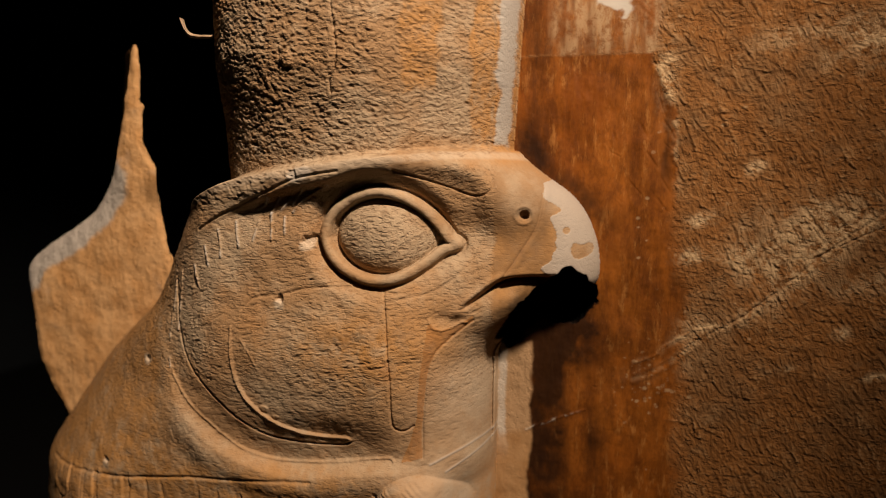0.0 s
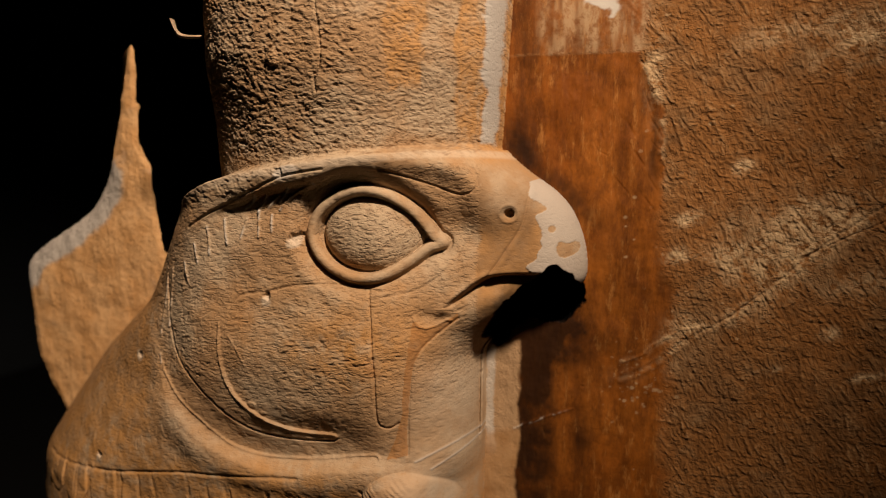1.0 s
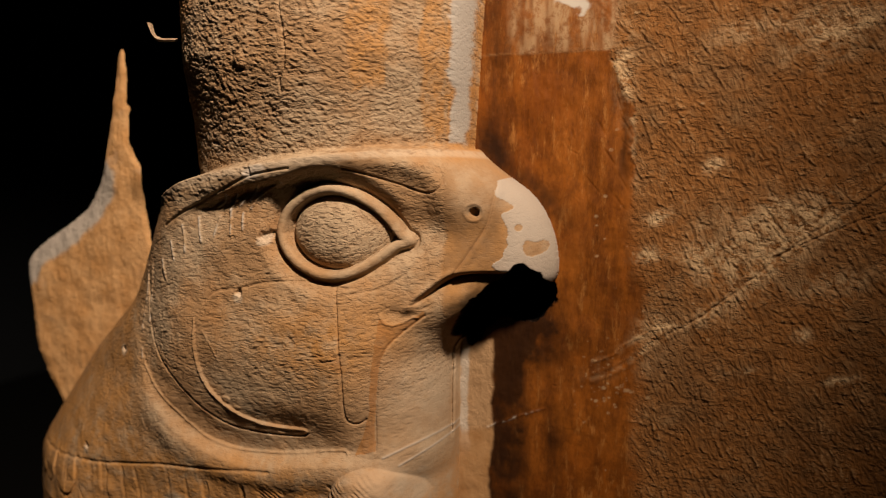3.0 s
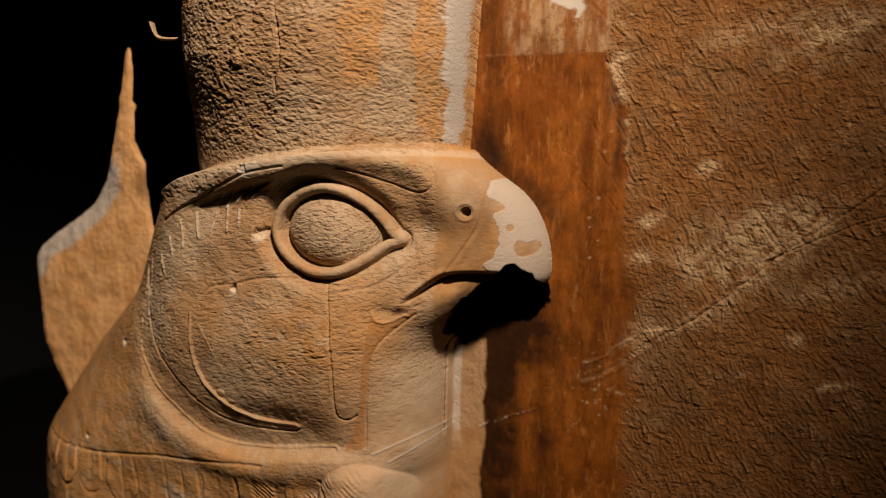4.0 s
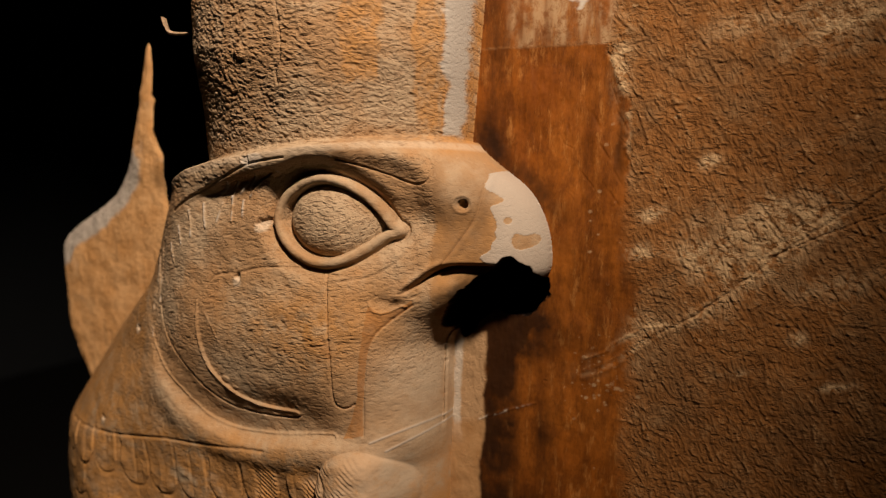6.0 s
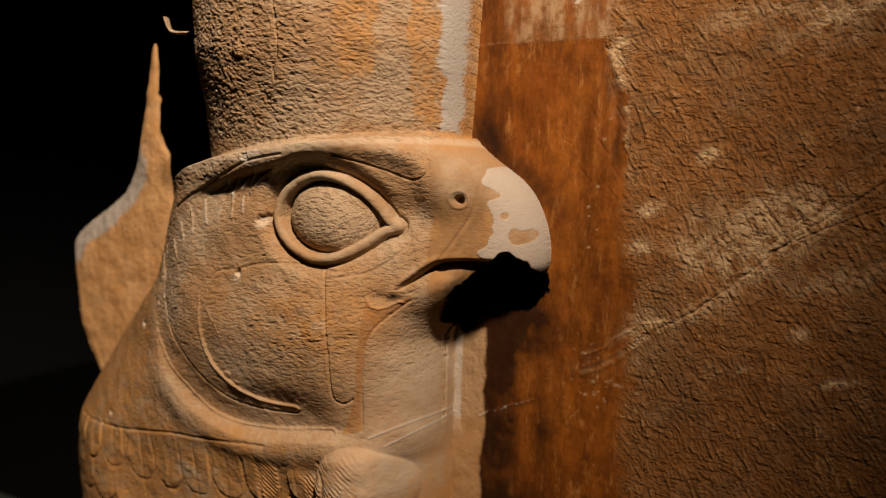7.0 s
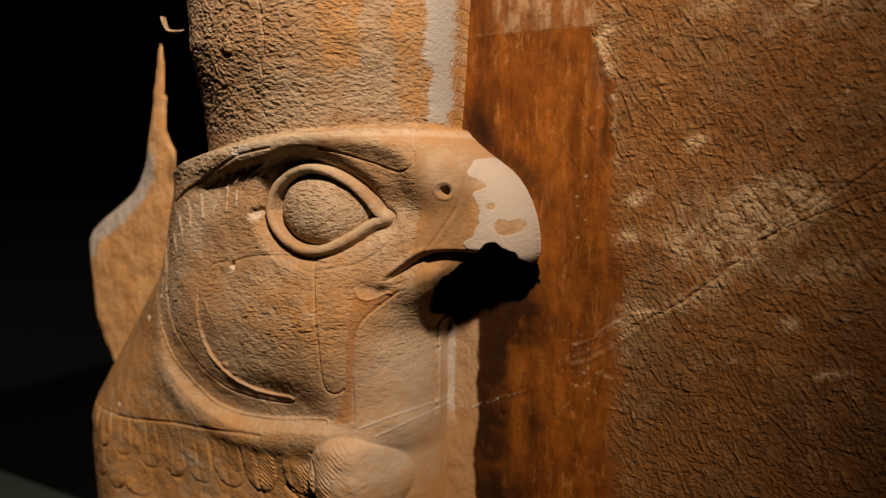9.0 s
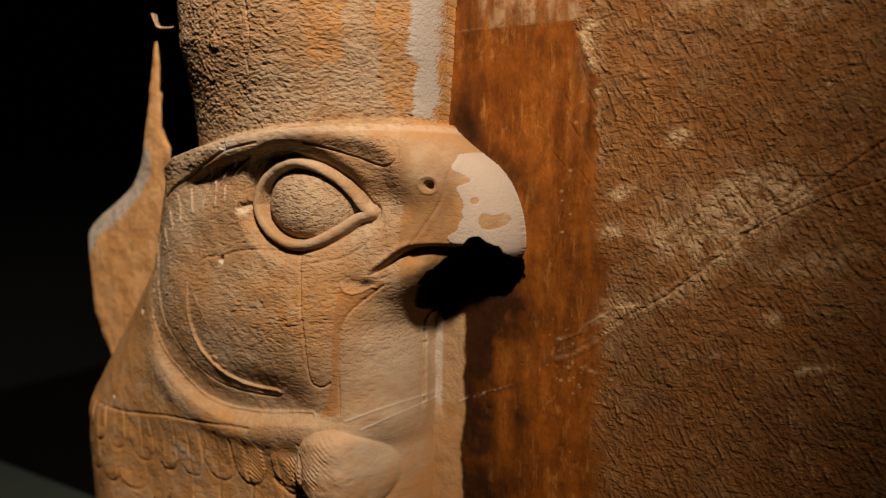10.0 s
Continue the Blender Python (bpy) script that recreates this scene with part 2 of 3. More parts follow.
    return new(name, me)


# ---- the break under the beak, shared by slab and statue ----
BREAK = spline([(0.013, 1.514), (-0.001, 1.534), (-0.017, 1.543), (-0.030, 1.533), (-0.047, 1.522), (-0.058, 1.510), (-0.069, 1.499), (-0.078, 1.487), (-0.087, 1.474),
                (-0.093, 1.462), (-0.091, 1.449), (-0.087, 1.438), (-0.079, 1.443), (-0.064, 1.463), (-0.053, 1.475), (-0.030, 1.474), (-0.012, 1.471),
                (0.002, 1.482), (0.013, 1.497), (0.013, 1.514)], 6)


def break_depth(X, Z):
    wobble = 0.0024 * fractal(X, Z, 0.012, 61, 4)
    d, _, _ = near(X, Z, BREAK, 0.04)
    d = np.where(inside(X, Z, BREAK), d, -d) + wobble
    # second mask: black put over the hole and its walls as deep shade
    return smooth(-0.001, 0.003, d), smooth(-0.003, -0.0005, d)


# ---- the slab ----
def build_slab():
    xs = np.unique(np.round(np.r_[np.arange(-0.84, -0.50, 0.0014), np.arange(-0.50, -0.14, 0.004), np.arange(-0.14, 0.42, 0.0010), np.linspace(0.42, 1.3, 30)], 5))
    zs = np.unique(np.round(np.r_[np.linspace(0, 1.20, 25), np.arange(1.20, 1.86, 0.0010), np.linspace(1.86, 2.5, 16)], 5))
    X, Z = np.meshgrid(xs, zs, indexing="ij")
    # the smooth brown band beside the beak
    right = np.interp(Z, [1.2, 1.27, 1.43, 1.50, 1.555, 1.587, 1.637, 1.656, 1.681, 1.715, 1.749, 1.775], [0.108, 0.108, 0.104, 0.108, 0.103, 0.098, 0.095, 0.090, 0.091, 0.088, 0.074, 0.068])
    ragged = 0.004 * fractal(X, Z, 0.04, 11)
    top = 1.7785 + 0.0015 * fractal(X, Z, 0.03, 12)
    worn = smooth(1.66, 1.58, Z)
    across = X - right + ragged + 0.004 * fractal(X, Z, 0.012, 15)
    below = smooth(0.003, -0.002, Z - top)
    band = smooth(0.004 + 0.012 * worn, -0.003 - 0.010 * worn, across) * below
    above = smooth(0.006, -0.006, X - 0.072 + ragged) * (1 - below)
    left = -0.061 + 0.003 * fractal(X, Z, 0.03, 13)
    tan = smooth(0.003, -0.002, X - left) * smooth(1.452, 1.440, Z + 0.006 * fractal(X, Z, 0.02, 14))
    tan = tan * (0.3 + 0.7 * smooth(1.325, 1.338, Z - 0.25 * (X + 0.08)))
    H = 0.0012 * fractal(X, Z, 0.09, 21)
    rough = np.zeros_like(H)
    gen = np.random.default_rng(5)
    field = (0.05, 0.43, 1.20, 1.86)
    strokes(rough, xs, zs, 9000, field, 0.0055, 0.0011, -64, 16, 0.00060, gen)
    strokes(rough, xs, zs, 7000, field, 0.0045, 0.0011, -12, 22, 0.00042, gen)
    strokes(rough, xs, zs, 2500, (0.05, 0.43, 1.20, 1.42), 0.0050, 0.0012, -84, 12, 0.00055, gen)
    strokes(rough, xs, zs, 420, field, 0.0150, 0.0013, -58, 9, 0.0011, gen)
    strokes(rough, xs, zs, 260, field, 0.0110, 0.0013, -8, 10, 0.0010, gen)
    rough += 0.00042 * fractal(X, Z, 0.016, 31, 5)
    rough = 0.0016 * np.tanh(rough / 0.0016)
    H += rough * (1 - band) * (1 - 0.7 * above) + 0.0016 * np.clip(1 - band - above, 0, 1)
    H += band * (0.0003 * fractal(X, Z * 0.25, 0.008, 33, 3) + 0.0005 * fractal(X, Z, 0.025, 34))
    # slanting scratches in the band, and its chipped upper right rim
    marks = np.zeros_like(H)
    strokes(marks, xs, zs, 11, (0.04, 0.092, 1.60, 1.75), 0.010, 0.0012, -62, 10, 0.0006, gen)
    strokes(marks, xs, zs, 40, (-0.05, 0.10, 1.30, 1.76), 0.005, 0.0011, -70, 25, 0.0005, gen)
    H += marks * band
    lip = bell(X - right - 0.002, 0.0045) * smooth(1.60, 1.68, Z) * smooth(1.79, 1.76, Z)
    H += 0.0013 * lip * smooth(-0.6, 0.3, fractal(X, Z, 0.018, 35)) - 0.0008 * bell(X - right + 0.008, 0.005) * smooth(1.60, 1.66, Z) * smooth(1.735, 1.715, Z)
    # the crack that runs up across the rough field
    c1 = spline([(0.058, 1.408), (0.0914, 1.427), (0.1159, 1.449), (0.1331, 1.463), (0.1562, 1.4777), (0.1838, 1.498), (0.2096, 1.523), (0.2293, 1.541), (0.2439, 1.556), (0.2627, 1.5714), (0.281, 1.587), (0.2986, 1.600), (0.320, 1.6175), (0.3515, 1.643), (0.45, 1.715)])
    c1 = c1 + 0.0010 * np.stack([lattice(c1[:, 0], c1[:, 1], 0.008, 41), lattice(c1[:, 0], c1[:, 1], 0.008, 42)], -1)
    d1, _, a1 = near(X, Z, c1, 0.1)
    H -= 0.0018 * bell(d1, 0.0010) * smooth(0.20, 0.34, a1) * (0.75 + 0.4 * fractal(X, Z, 0.03, 47, 2)) - 0.0007 * bell(d1 - 0.004, 0.0025)
    c2 = spline([(0.2388, 1.554), (0.2581, 1.5654), (0.2812, 1.5785), (0.2993, 1.587), (0.3189, 1.597), (0.36, 1.612)])
    d2, _, _ = near(X, Z, c2, 0.05)
    H -= 0.0013 * bell(d2, 0.0011)
    c3 = spline([(-0.0655, 1.336), (-0.045, 1.346), (-0.030, 1.353), (0.004, 1.367)])
    d3, _, a3 = near(X, Z, c3, 0.05)
    H += 0.0006 * bell(d3, 0.0014)
    c4 = spline([(0.060, 1.428), (0.0816, 1.4385), (0.0907, 1.449), (0.1183, 1.4678), (0.1331, 1.4724), (0.1562, 1.4777)])
    d4, _, _ = near(X, Z, c4, 0.03)
    H += 0.0008 * bell(d4, 0.0016)
    # pale wear along the crack and upper right
    pale = 0.75 * bell(d1, 0.014) * smooth(-0.4, 0.4, fractal(X, Z, 0.04, 43)) * smooth(0.06, 0.2, a1) * smooth(0.95, 0.7, a1) + 0.8 * bell(d1, 0.003) * smooth(0.34, 0.1, a1)
    for x, z, w, h, k in ((0.225, 1.585, 0.050, 0.030, 0.75), (0.262, 1.60, 0.035, 0.018, 0.6), (0.19, 1.548, 0.03, 0.02, 0.7), (0.285, 1.785, 0.035, 0.022, 1.0), (0.215, 1.79, 0.04, 0.012, 0.6), (0.29, 1.53, 0.04, 0.012, 0.6),
                          (0.082, 1.75, 0.010, 0.05, 0.9), (0.177, 1.652, 0.008, 0.006, 1.3), (0.269, 1.475, 0.008, 0.006, 1.3), (0.308, 1.431, 0.013, 0.004, 1.2), (0.125, 1.595, 0.014, 0.007, 1.2), (0.113, 1.552, 0.018, 0.007, 1.1),
                          (0.165, 1.556, 0.012, 0.014, 0.9), (0.21, 1.43, 0.012, 0.003, 0.9), (0.12, 1.47, 0.025, 0.02, 0.5), (0.082, 1.42, 0.03, 0.012, 0.45)):
        pale += k * bell(np.hypot((X - x) / w, (Z - z - 0.25 * (X - x)) / h) + 0.35 * fractal(X, Z, 0.012, 45, 2), 1)
    pale += 1.0 * bell(d4, 0.004) * smooth(-0.5, 0.2, fractal(X, Z, 0.012, 44)) + 0.6 * lip * smooth(-0.4, 0.2, fractal(X, Z, 0.015, 46))
    specks = np.zeros_like(H)
    for k in range(170):
        x, z = gen.uniform(0.09, 0.40), gen.uniform(1.46, 1.85)
        if k < 60:
            x, z = gen.normal(0.078, 0.016), gen.normal(1.412, 0.022)
        elif k < 85:
            x, z = gen.normal(0.075, 0.018), gen.uniform(1.30, 1.74)
        r = gen.uniform(0.0009, 0.0024)
        i, j = np.searchsorted(xs, (x - 0.03, x + 0.03)), np.searchsorted(zs, (z - 0.03, z + 0.03))
        w = np.s_[i[0]:i[1], j[0]:j[1]]
        specks[w] = np.maximum(specks[w], 0.5 * smooth(1.3, 0.5, np.hypot(X[w] - x, (Z[w] - z) * 1.3) / r + 0.5 * fractal(X[w], Z[w], 0.006, 50)))
    pale = np.maximum(pale * (1 - 0.8 * band), specks)
    streak = above * (0.15 + 0.85 * smooth(-0.3, 0.6, fractal(X, Z * 0.2, 0.02, 51))) * smooth(-0.055, -0.015, X + 0.012 * fractal(X, Z * 0.15, 0.02, 53))
    plaster = smooth(0.002, -0.002, np.hypot((X - 0.030) / 1.3, Z - 1.835) - 0.016 + 0.007 * fractal(X, Z, 0.02, 52))
    plaster = np.maximum(plaster, 0.6 * bell(d3, 0.0013) * smooth(1.0, 0.6, a3) * smooth(-0.4, 0.2, fractal(X, Z, 0.01, 59)))
    plaster = np.maximum(plaster, 0.75 * smooth(0.003, -0.002, np.abs(X + 0.0945 + 0.003 * fractal(X, Z, 0.02, 54)) - 0.0045) * smooth(1.455, 1.44, Z) * smooth(1.29, 1.33, Z))
    # the broken left end of the slab
    leaf = spline([(-0.36, 1.12), (-0.62, 1.235), (-0.709, 1.289), (-0.722, 1.305), (-0.742, 1.333), (-0.754, 1.357), (-0.765, 1.386), (-0.77, 1.414), (-0.771, 1.443), (-0.776, 1.471), (-0.783, 1.496), (-0.778, 1.517), (-0.763, 1.531), (-0.732, 1.55), (-0.703, 1.567), (-0.673, 1.587), (-0.653, 1.61), (-0.638, 1.63), (-0.627, 1.649), (-0.619, 1.679), (-0.611, 1.709), (-0.605, 1.738), (-0.599, 1.761), (-0.595, 1.789), (-0.589, 1.81), (-0.586, 1.8), (-0.585, 1.783), (-0.586, 1.753), (-0.586, 1.738), (-0.58, 1.732), (-0.583, 1.724), (-0.585, 1.697), (-0.582, 1.682), (-0.574, 1.663), (-0.567, 1.649), (-0.566, 1.626), (-0.562, 1.597), (-0.555, 1.566), (-0.547, 1.535), (-0.542, 1.529), (-0.525, 1.46), (-0.36, 1.42)], 4)
    wob = 0.0011 * fractal(X, Z, 0.02, 55)
    dl, _, al = near(X, Z, leaf, 0.07)
    dl = np.where(inside(X, Z, leaf), dl, -dl) + wob + 0.0025
    solid = (dl > 0) | (X > -0.36)
    upper = smooth(0.210, 0.250, al) * smooth(0.469, 0.399, al) * (X < -0.36)
    bev = smooth(0.046, 0.0, dl) * upper
    H += 0.012 * (X < -0.36) - 0.007 * bev - 0.002 * smooth(0.01, 0, dl) * (X < -0.5)
    H += 0.0010 * fractal(X, Z, 0.03, 56) * (X < -0.36)
    leafy = np.where(X < -0.36, 1.0, 0.6 * smooth(0.003, -0.002, X - left) * smooth(1.338, 1.325, Z - 0.25 * (X + 0.08)))
    hole, hole_shade = break_depth(X, Z)
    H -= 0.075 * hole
    keep = (solid[:-1, :-1] & solid[1:, :-1] & solid[1:, 1:] & solid[:-1, 1:])
    # stain and shade painted dark: under and around the beak, along the band's edges
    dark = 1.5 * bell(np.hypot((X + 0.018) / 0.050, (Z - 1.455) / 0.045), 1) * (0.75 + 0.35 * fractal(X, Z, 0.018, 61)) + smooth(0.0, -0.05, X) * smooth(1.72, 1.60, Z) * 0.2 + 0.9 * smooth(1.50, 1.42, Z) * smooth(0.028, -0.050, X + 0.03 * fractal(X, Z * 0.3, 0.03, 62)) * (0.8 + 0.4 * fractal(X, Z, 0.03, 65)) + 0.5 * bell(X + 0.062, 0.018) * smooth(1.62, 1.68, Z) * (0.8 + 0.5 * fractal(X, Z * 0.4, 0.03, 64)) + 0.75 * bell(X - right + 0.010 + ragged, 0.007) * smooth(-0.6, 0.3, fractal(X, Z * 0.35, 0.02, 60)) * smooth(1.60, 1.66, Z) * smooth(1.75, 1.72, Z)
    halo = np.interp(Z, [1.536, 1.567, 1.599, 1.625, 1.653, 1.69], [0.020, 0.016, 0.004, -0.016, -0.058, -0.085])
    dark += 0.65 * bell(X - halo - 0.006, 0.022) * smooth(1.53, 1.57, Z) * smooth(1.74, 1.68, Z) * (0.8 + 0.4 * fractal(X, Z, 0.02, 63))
    # masks for the painted shade in dents and light on ridges, and plain colours
    looks = dict(grime_shade=0.8 * smooth(0.0002, 0.0010, -rough), ridge=smooth(0.00015, 0.0007, rough), band=np.maximum(band, above * 0.97) * (1 - tan) * (X > -0.36), stain_shade=dark,
                 pale=np.maximum(1.1 * pale, 0.9 * streak), tan=np.maximum(tan, 0.38 * streak), plaster=plaster,
                 leaf=leafy, broken=smooth(0.06, 0.36, bev + 0.1 * fractal(X, Z, 0.02, 57)) * (X < -0.36) * smooth(0.05, 0.04, dl), break_shade=hole_shade)
    behind_head = X[:-1, :-1] < -0.36
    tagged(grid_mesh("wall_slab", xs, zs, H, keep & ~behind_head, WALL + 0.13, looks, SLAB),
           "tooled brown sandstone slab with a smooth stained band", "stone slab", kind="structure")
    tagged(grid_mesh("stone_fragment", xs, zs, H, keep & behind_head, WALL + 0.035, looks, SLAB),
           "broken pointed sandstone fragment behind the falcon head", "stone fragment")


# ---- the falcon ----
def build_falcon():
    xs = np.unique(np.round(np.arange(-0.83, 0.032, 0.00092), 5))
    zs = np.unique(np.round(np.r_[np.linspace(0, 1.13, 28), np.arange(1.13, 1.86, 0.00092), np.linspace(1.86, 2.1, 14)], 5))
    X, Z = np.meshgrid(xs, zs, indexing="ij")
    gen = np.random.default_rng(3)

    def by(z, levels, values):
        fine = np.linspace(0, 2.2, 1101)
        v = np.interp(fine, levels, values)
        k = np.exp(-np.linspace(-2, 2, 25) ** 2)
        v = np.convolve(np.pad(v, 12, "edge"), k / k.sum(), "valid")
        return np.interp(z, fine, v)

    # the rounded body in sections: flat front, round back of the head
    lev = [0.9, 1.19, 1.25, 1.385, 1.478, 1.606, 1.64]
    cx, ch = by(Z, lev, [-0.527, -0.547, -0.541, -0.40, -0.39, -0.38, -0.375]), by(Z, lev, [-0.153, -0.153, -0.152, -0.20, -0.03, 0.08, 0.085])
    front = by(Z, lev, [0.117, 0.117, 0.118, 0.131, 0.137, 0.146, 0.158])
    r = front - ch
    u = np.clip(cx - X, 0, None)
    body = ch + np.sqrt(np.clip(r * r - u * u, 0, None))
    body = np.where(u >= r, -0.2, body)
    edge = by(Z, [1.0, 1.44, 1.47, 1.514, 1.536, 1.567, 1.599, 1.625, 1.637, 1.653, 1.668, 1.69], [-0.100, -0.100, -0.072, 0.014, 0.018, 0.014, 0.002, -0.018, -0.040, -0.060, -0.079, -0.087])
    p = by(Z, [1.44, 1.52], [4.5, 2.0])
    s = np.clip((X + 0.27) / (edge + 0.27), 0, 1)
    fall = np.sqrt(np.clip(1 - s ** p, 0, None))
    head = np.where(X < -0.27, body, body * fall)
    head = np.where(X > edge, -0.05, head)
    head = head - 0.0135 * smooth(-0.215, -0.145, X) * smooth(-0.01, -0.06, X) * smooth(1.612, 1.565, Z) * smooth(1.30, 1.36, Z) * (head > 0.03)
    # the crown
    cf = by(Z, [1.64, 1.70, 1.76, 2.0], [0.148, 0.158, 0.175, 0.185])
    ccx, cr, wide_x = -0.268, 0.106, 0.149
    u = np.clip(ccx - X, 0, None)
    crown = cf - cr + cr * np.sqrt(np.clip(1 - (u / wide_x) ** 2, 0, None))
    crown = np.where(u >= wide_x, -0.2, crown)
    lean = 0.06 * np.clip(Z - 1.676, 0, 0.3)
    side = np.clip(X - lean + 0.255, 0, None) / 0.148
    crown = crown - 0.085 * side ** 1.8
    crown = np.where(X - lean > -0.1, crown * np.sqrt(np.clip(1 - ((X - lean + 0.1) / 0.015) ** 2, 0, 1)), crown)
    crown = np.where(X - lean > -0.0852, -0.02, crown)
    brow_z = np.interp(X, spline([(-0.47, 1.595), (-0.436, 1.610), (-0.369, 1.634), (-0.292, 1.648), (-0.228, 1.657), (-0.172, 1.663), (-0.128, 1.667), (-0.07, 1.669)])[:, 0],
                       spline([(-0.47, 1.595), (-0.436, 1.610), (-0.369, 1.634), (-0.292, 1.648), (-0.228, 1.657), (-0.172, 1.663), (-0.128, 1.667), (-0.07, 1.669)])[:, 1])
    up = smooth(-0.003, 0.006, Z - brow_z)
    H = head * (1 - up) + crown * up
    on_head = 1 - up

    bl = spline([(-0.43, 1.575), (-0.398, 1.594), (-0.347, 1.613), (-0.293, 1.629), (-0.24, 1.639), (-0.194, 1.644), (-0.15, 1.642), (-0.114, 1.637), (-0.096, 1.628)])
    low = np.interp(X, bl[:, 0], bl[:, 1])
    under = low - Z
    # the temple drops back under the brow ridge and runs out again to the cheek
    H -= on_head * 0.0085 * smooth(0.0, 0.010, under) * (1 - smooth(0.010, 0.062, under)) * smooth(-0.42, -0.33, X) * smooth(-0.17, -0.26, X)
    span = smooth(-0.41, -0.31, X) * smooth(-0.088, -0.12, X)
    H += on_head * (0.004 + 0.004 * smooth(-0.26, -0.16, X)) * span * bell(under + 0.010, 0.013)
    hollow = spline([(-0.40, 1.580), (-0.34, 1.598), (-0.285, 1.618), (-0.235, 1.634), (-0.19, 1.639), (-0.15, 1.633), (-0.122, 1.615), (-0.114, 1.59)])
    d, _, al = near(X, Z, hollow, 0.09)
    wide = 0.015 + 0.012 * smooth(0.55, 0.95, al) + 0.004 * smooth(0.4, 0.0, al)
    H -= on_head * smooth(0.3, 0.6, al) * (0.0035 + 0.0035 * smooth(0.4, 0.8, al)) * bell(d, wide)
    H -= on_head * 0.017 * bell(np.hypot((X + 0.125) / 0.036, (Z - 1.594) / 0.042), 1)
    d, _, _ = near(X, Z, spline([(-0.412, 1.580), (-0.380, 1.597), (-0.348, 1.6115), (-0.3195, 1.623), (-0.291, 1.635), (-0.262, 1.641), (-0.242, 1.6435)]), 0.02)
    H -= 0.0018 * bell(d, 0.0013)
    # the brow's blunt end, outlined with a fine cut
    d, _, _ = near(X, Z, spline([(-0.187, 1.6445), (-0.161, 1.6365), (-0.136, 1.628), (-0.122, 1.622), (-0.110, 1.6192), (-0.099, 1.622), (-0.093, 1.630), (-0.096, 1.6415), (-0.104, 1.653), (-0.113, 1.6615), (-0.124, 1.668)]), 0.02)
    H -= on_head * 0.0019 * bell(d, 0.0012)

    # the eye: socket, ball, rolled lid with a drawn-out corner
    ex, ez = -0.204, 1.577
    lid = spline([(-0.2665, 1.575), (-0.262, 1.592), (-0.250, 1.606), (-0.230, 1.618), (-0.207, 1.6225), (-0.181, 1.617), (-0.161, 1.604), (-0.1475, 1.5875), (-0.139, 1.5745), (-0.131, 1.5675),
                  (-0.145, 1.562), (-0.157, 1.552), (-0.172, 1.5410), (-0.188, 1.5335), (-0.206, 1.530), (-0.226, 1.533), (-0.246, 1.543), (-0.260, 1.558), (-0.2665, 1.575)], 8)
    d, _, _ = near(X, Z, lid, 0.03)
    ins = inside(X, Z, lid)
    flat = 0.128 - 0.040 * smooth(-0.20, -0.12, X) + 0.001 * (X + 0.2) / 0.06
    ring = np.where(ins, 1, smooth(0.026, 0.004, d))
    H = H * (1 - 0.8 * ring) + flat * 0.8 * ring
    H += np.where(ins, -0.012 * smooth(0.004, 0.009, d), 0)
    q = q_ball = np.hypot((X - ex - 0.001) / 0.0545, (Z - ez) / 0.0415)
    H = np.where(q < 1, np.maximum(H, flat - 0.013 + 0.025 * np.sqrt(np.clip(1 - q ** 2.4, 0, 1))), H)
    H += 0.0075 * np.sqrt(np.clip(1 - (d / 0.0061) ** 2, 0, 1)) - 0.003 * np.where(ins, 0, bell(d - 0.0082, 0.0022))

    # cheek: it turns under at its rim and the collar roll swells out below
    rim = spline([(-0.462, 1.52), (-0.472, 1.472), (-0.46, 1.422), (-0.438, 1.376), (-0.401, 1.340), (-0.355, 1.321), (-0.303, 1.317), (-0.24, 1.328), (-0.195, 1.332), (-0.165, 1.330), (-0.135, 1.322), (-0.11, 1.31)])
    d, sd, al = near(X, Z, rim, 0.12)
    inner = sd > 0
    ends = smooth(0.08, 0.5, al) * smooth(0.86, 0.66, al)
    H -= ends * np.where(inner, 0.0125 * (1 - smooth(0, 0.075, d)) ** 1.3, 0.0125 * (1 - smooth(0, 0.016, d)))
    H += ends * np.where(inner, 0, 0.006 * bell(d - 0.026, 0.018))

    def line(pts, depth, width, lip=0.0):
        dd, ss, _ = near(X, Z, spline(pts, 8), 0.03)
        return -depth * bell(dd, width) + lip * bell(dd - 0.004, 0.003) * (ss > 0)

    # the lip along the rim, the long cut above it and the raised edge of the inner fold
    H += line([(-0.4622, 1.4104), (-0.446, 1.385), (-0.4217, 1.3597), (-0.399, 1.340), (-0.3717, 1.3237), (-0.337, 1.3163), (-0.295, 1.318), (-0.2606, 1.322), (-0.2273, 1.3286), (-0.2016, 1.3325), (-0.1956, 1.3297)], -0.0016, 0.0014)
    H += line([(-0.456, 1.520), (-0.4547, 1.490), (-0.449, 1.4585), (-0.4368, 1.4274), (-0.4144, 1.400), (-0.3917, 1.3765), (-0.3694, 1.359), (-0.347, 1.3478), (-0.327, 1.3435), (-0.2986, 1.342), (-0.2726, 1.342), (-0.2512, 1.344), (-0.2435, 1.3485)], 0.0024, 0.0013)
    fold = [(-0.3742, 1.475), (-0.3747, 1.4608), (-0.3752, 1.4348), (-0.372, 1.412), (-0.3647, 1.395), (-0.3507, 1.378), (-0.3362, 1.368), (-0.3212, 1.3604), (-0.3027, 1.355), (-0.2834, 1.3526), (-0.2645, 1.3518), (-0.248, 1.3525), (-0.2435, 1.3495)]
    H += line(fold, -0.0014, 0.0013)
    d, sd, al = near(X, Z, spline(fold), 0.04)
    H -= np.where(sd > 0, 0.0028 * smooth(0.036, 0.002, d) * smooth(0.0, 0.003, d), 0) * smooth(0.0, 0.25, al) * smooth(1.0, 0.85, al)
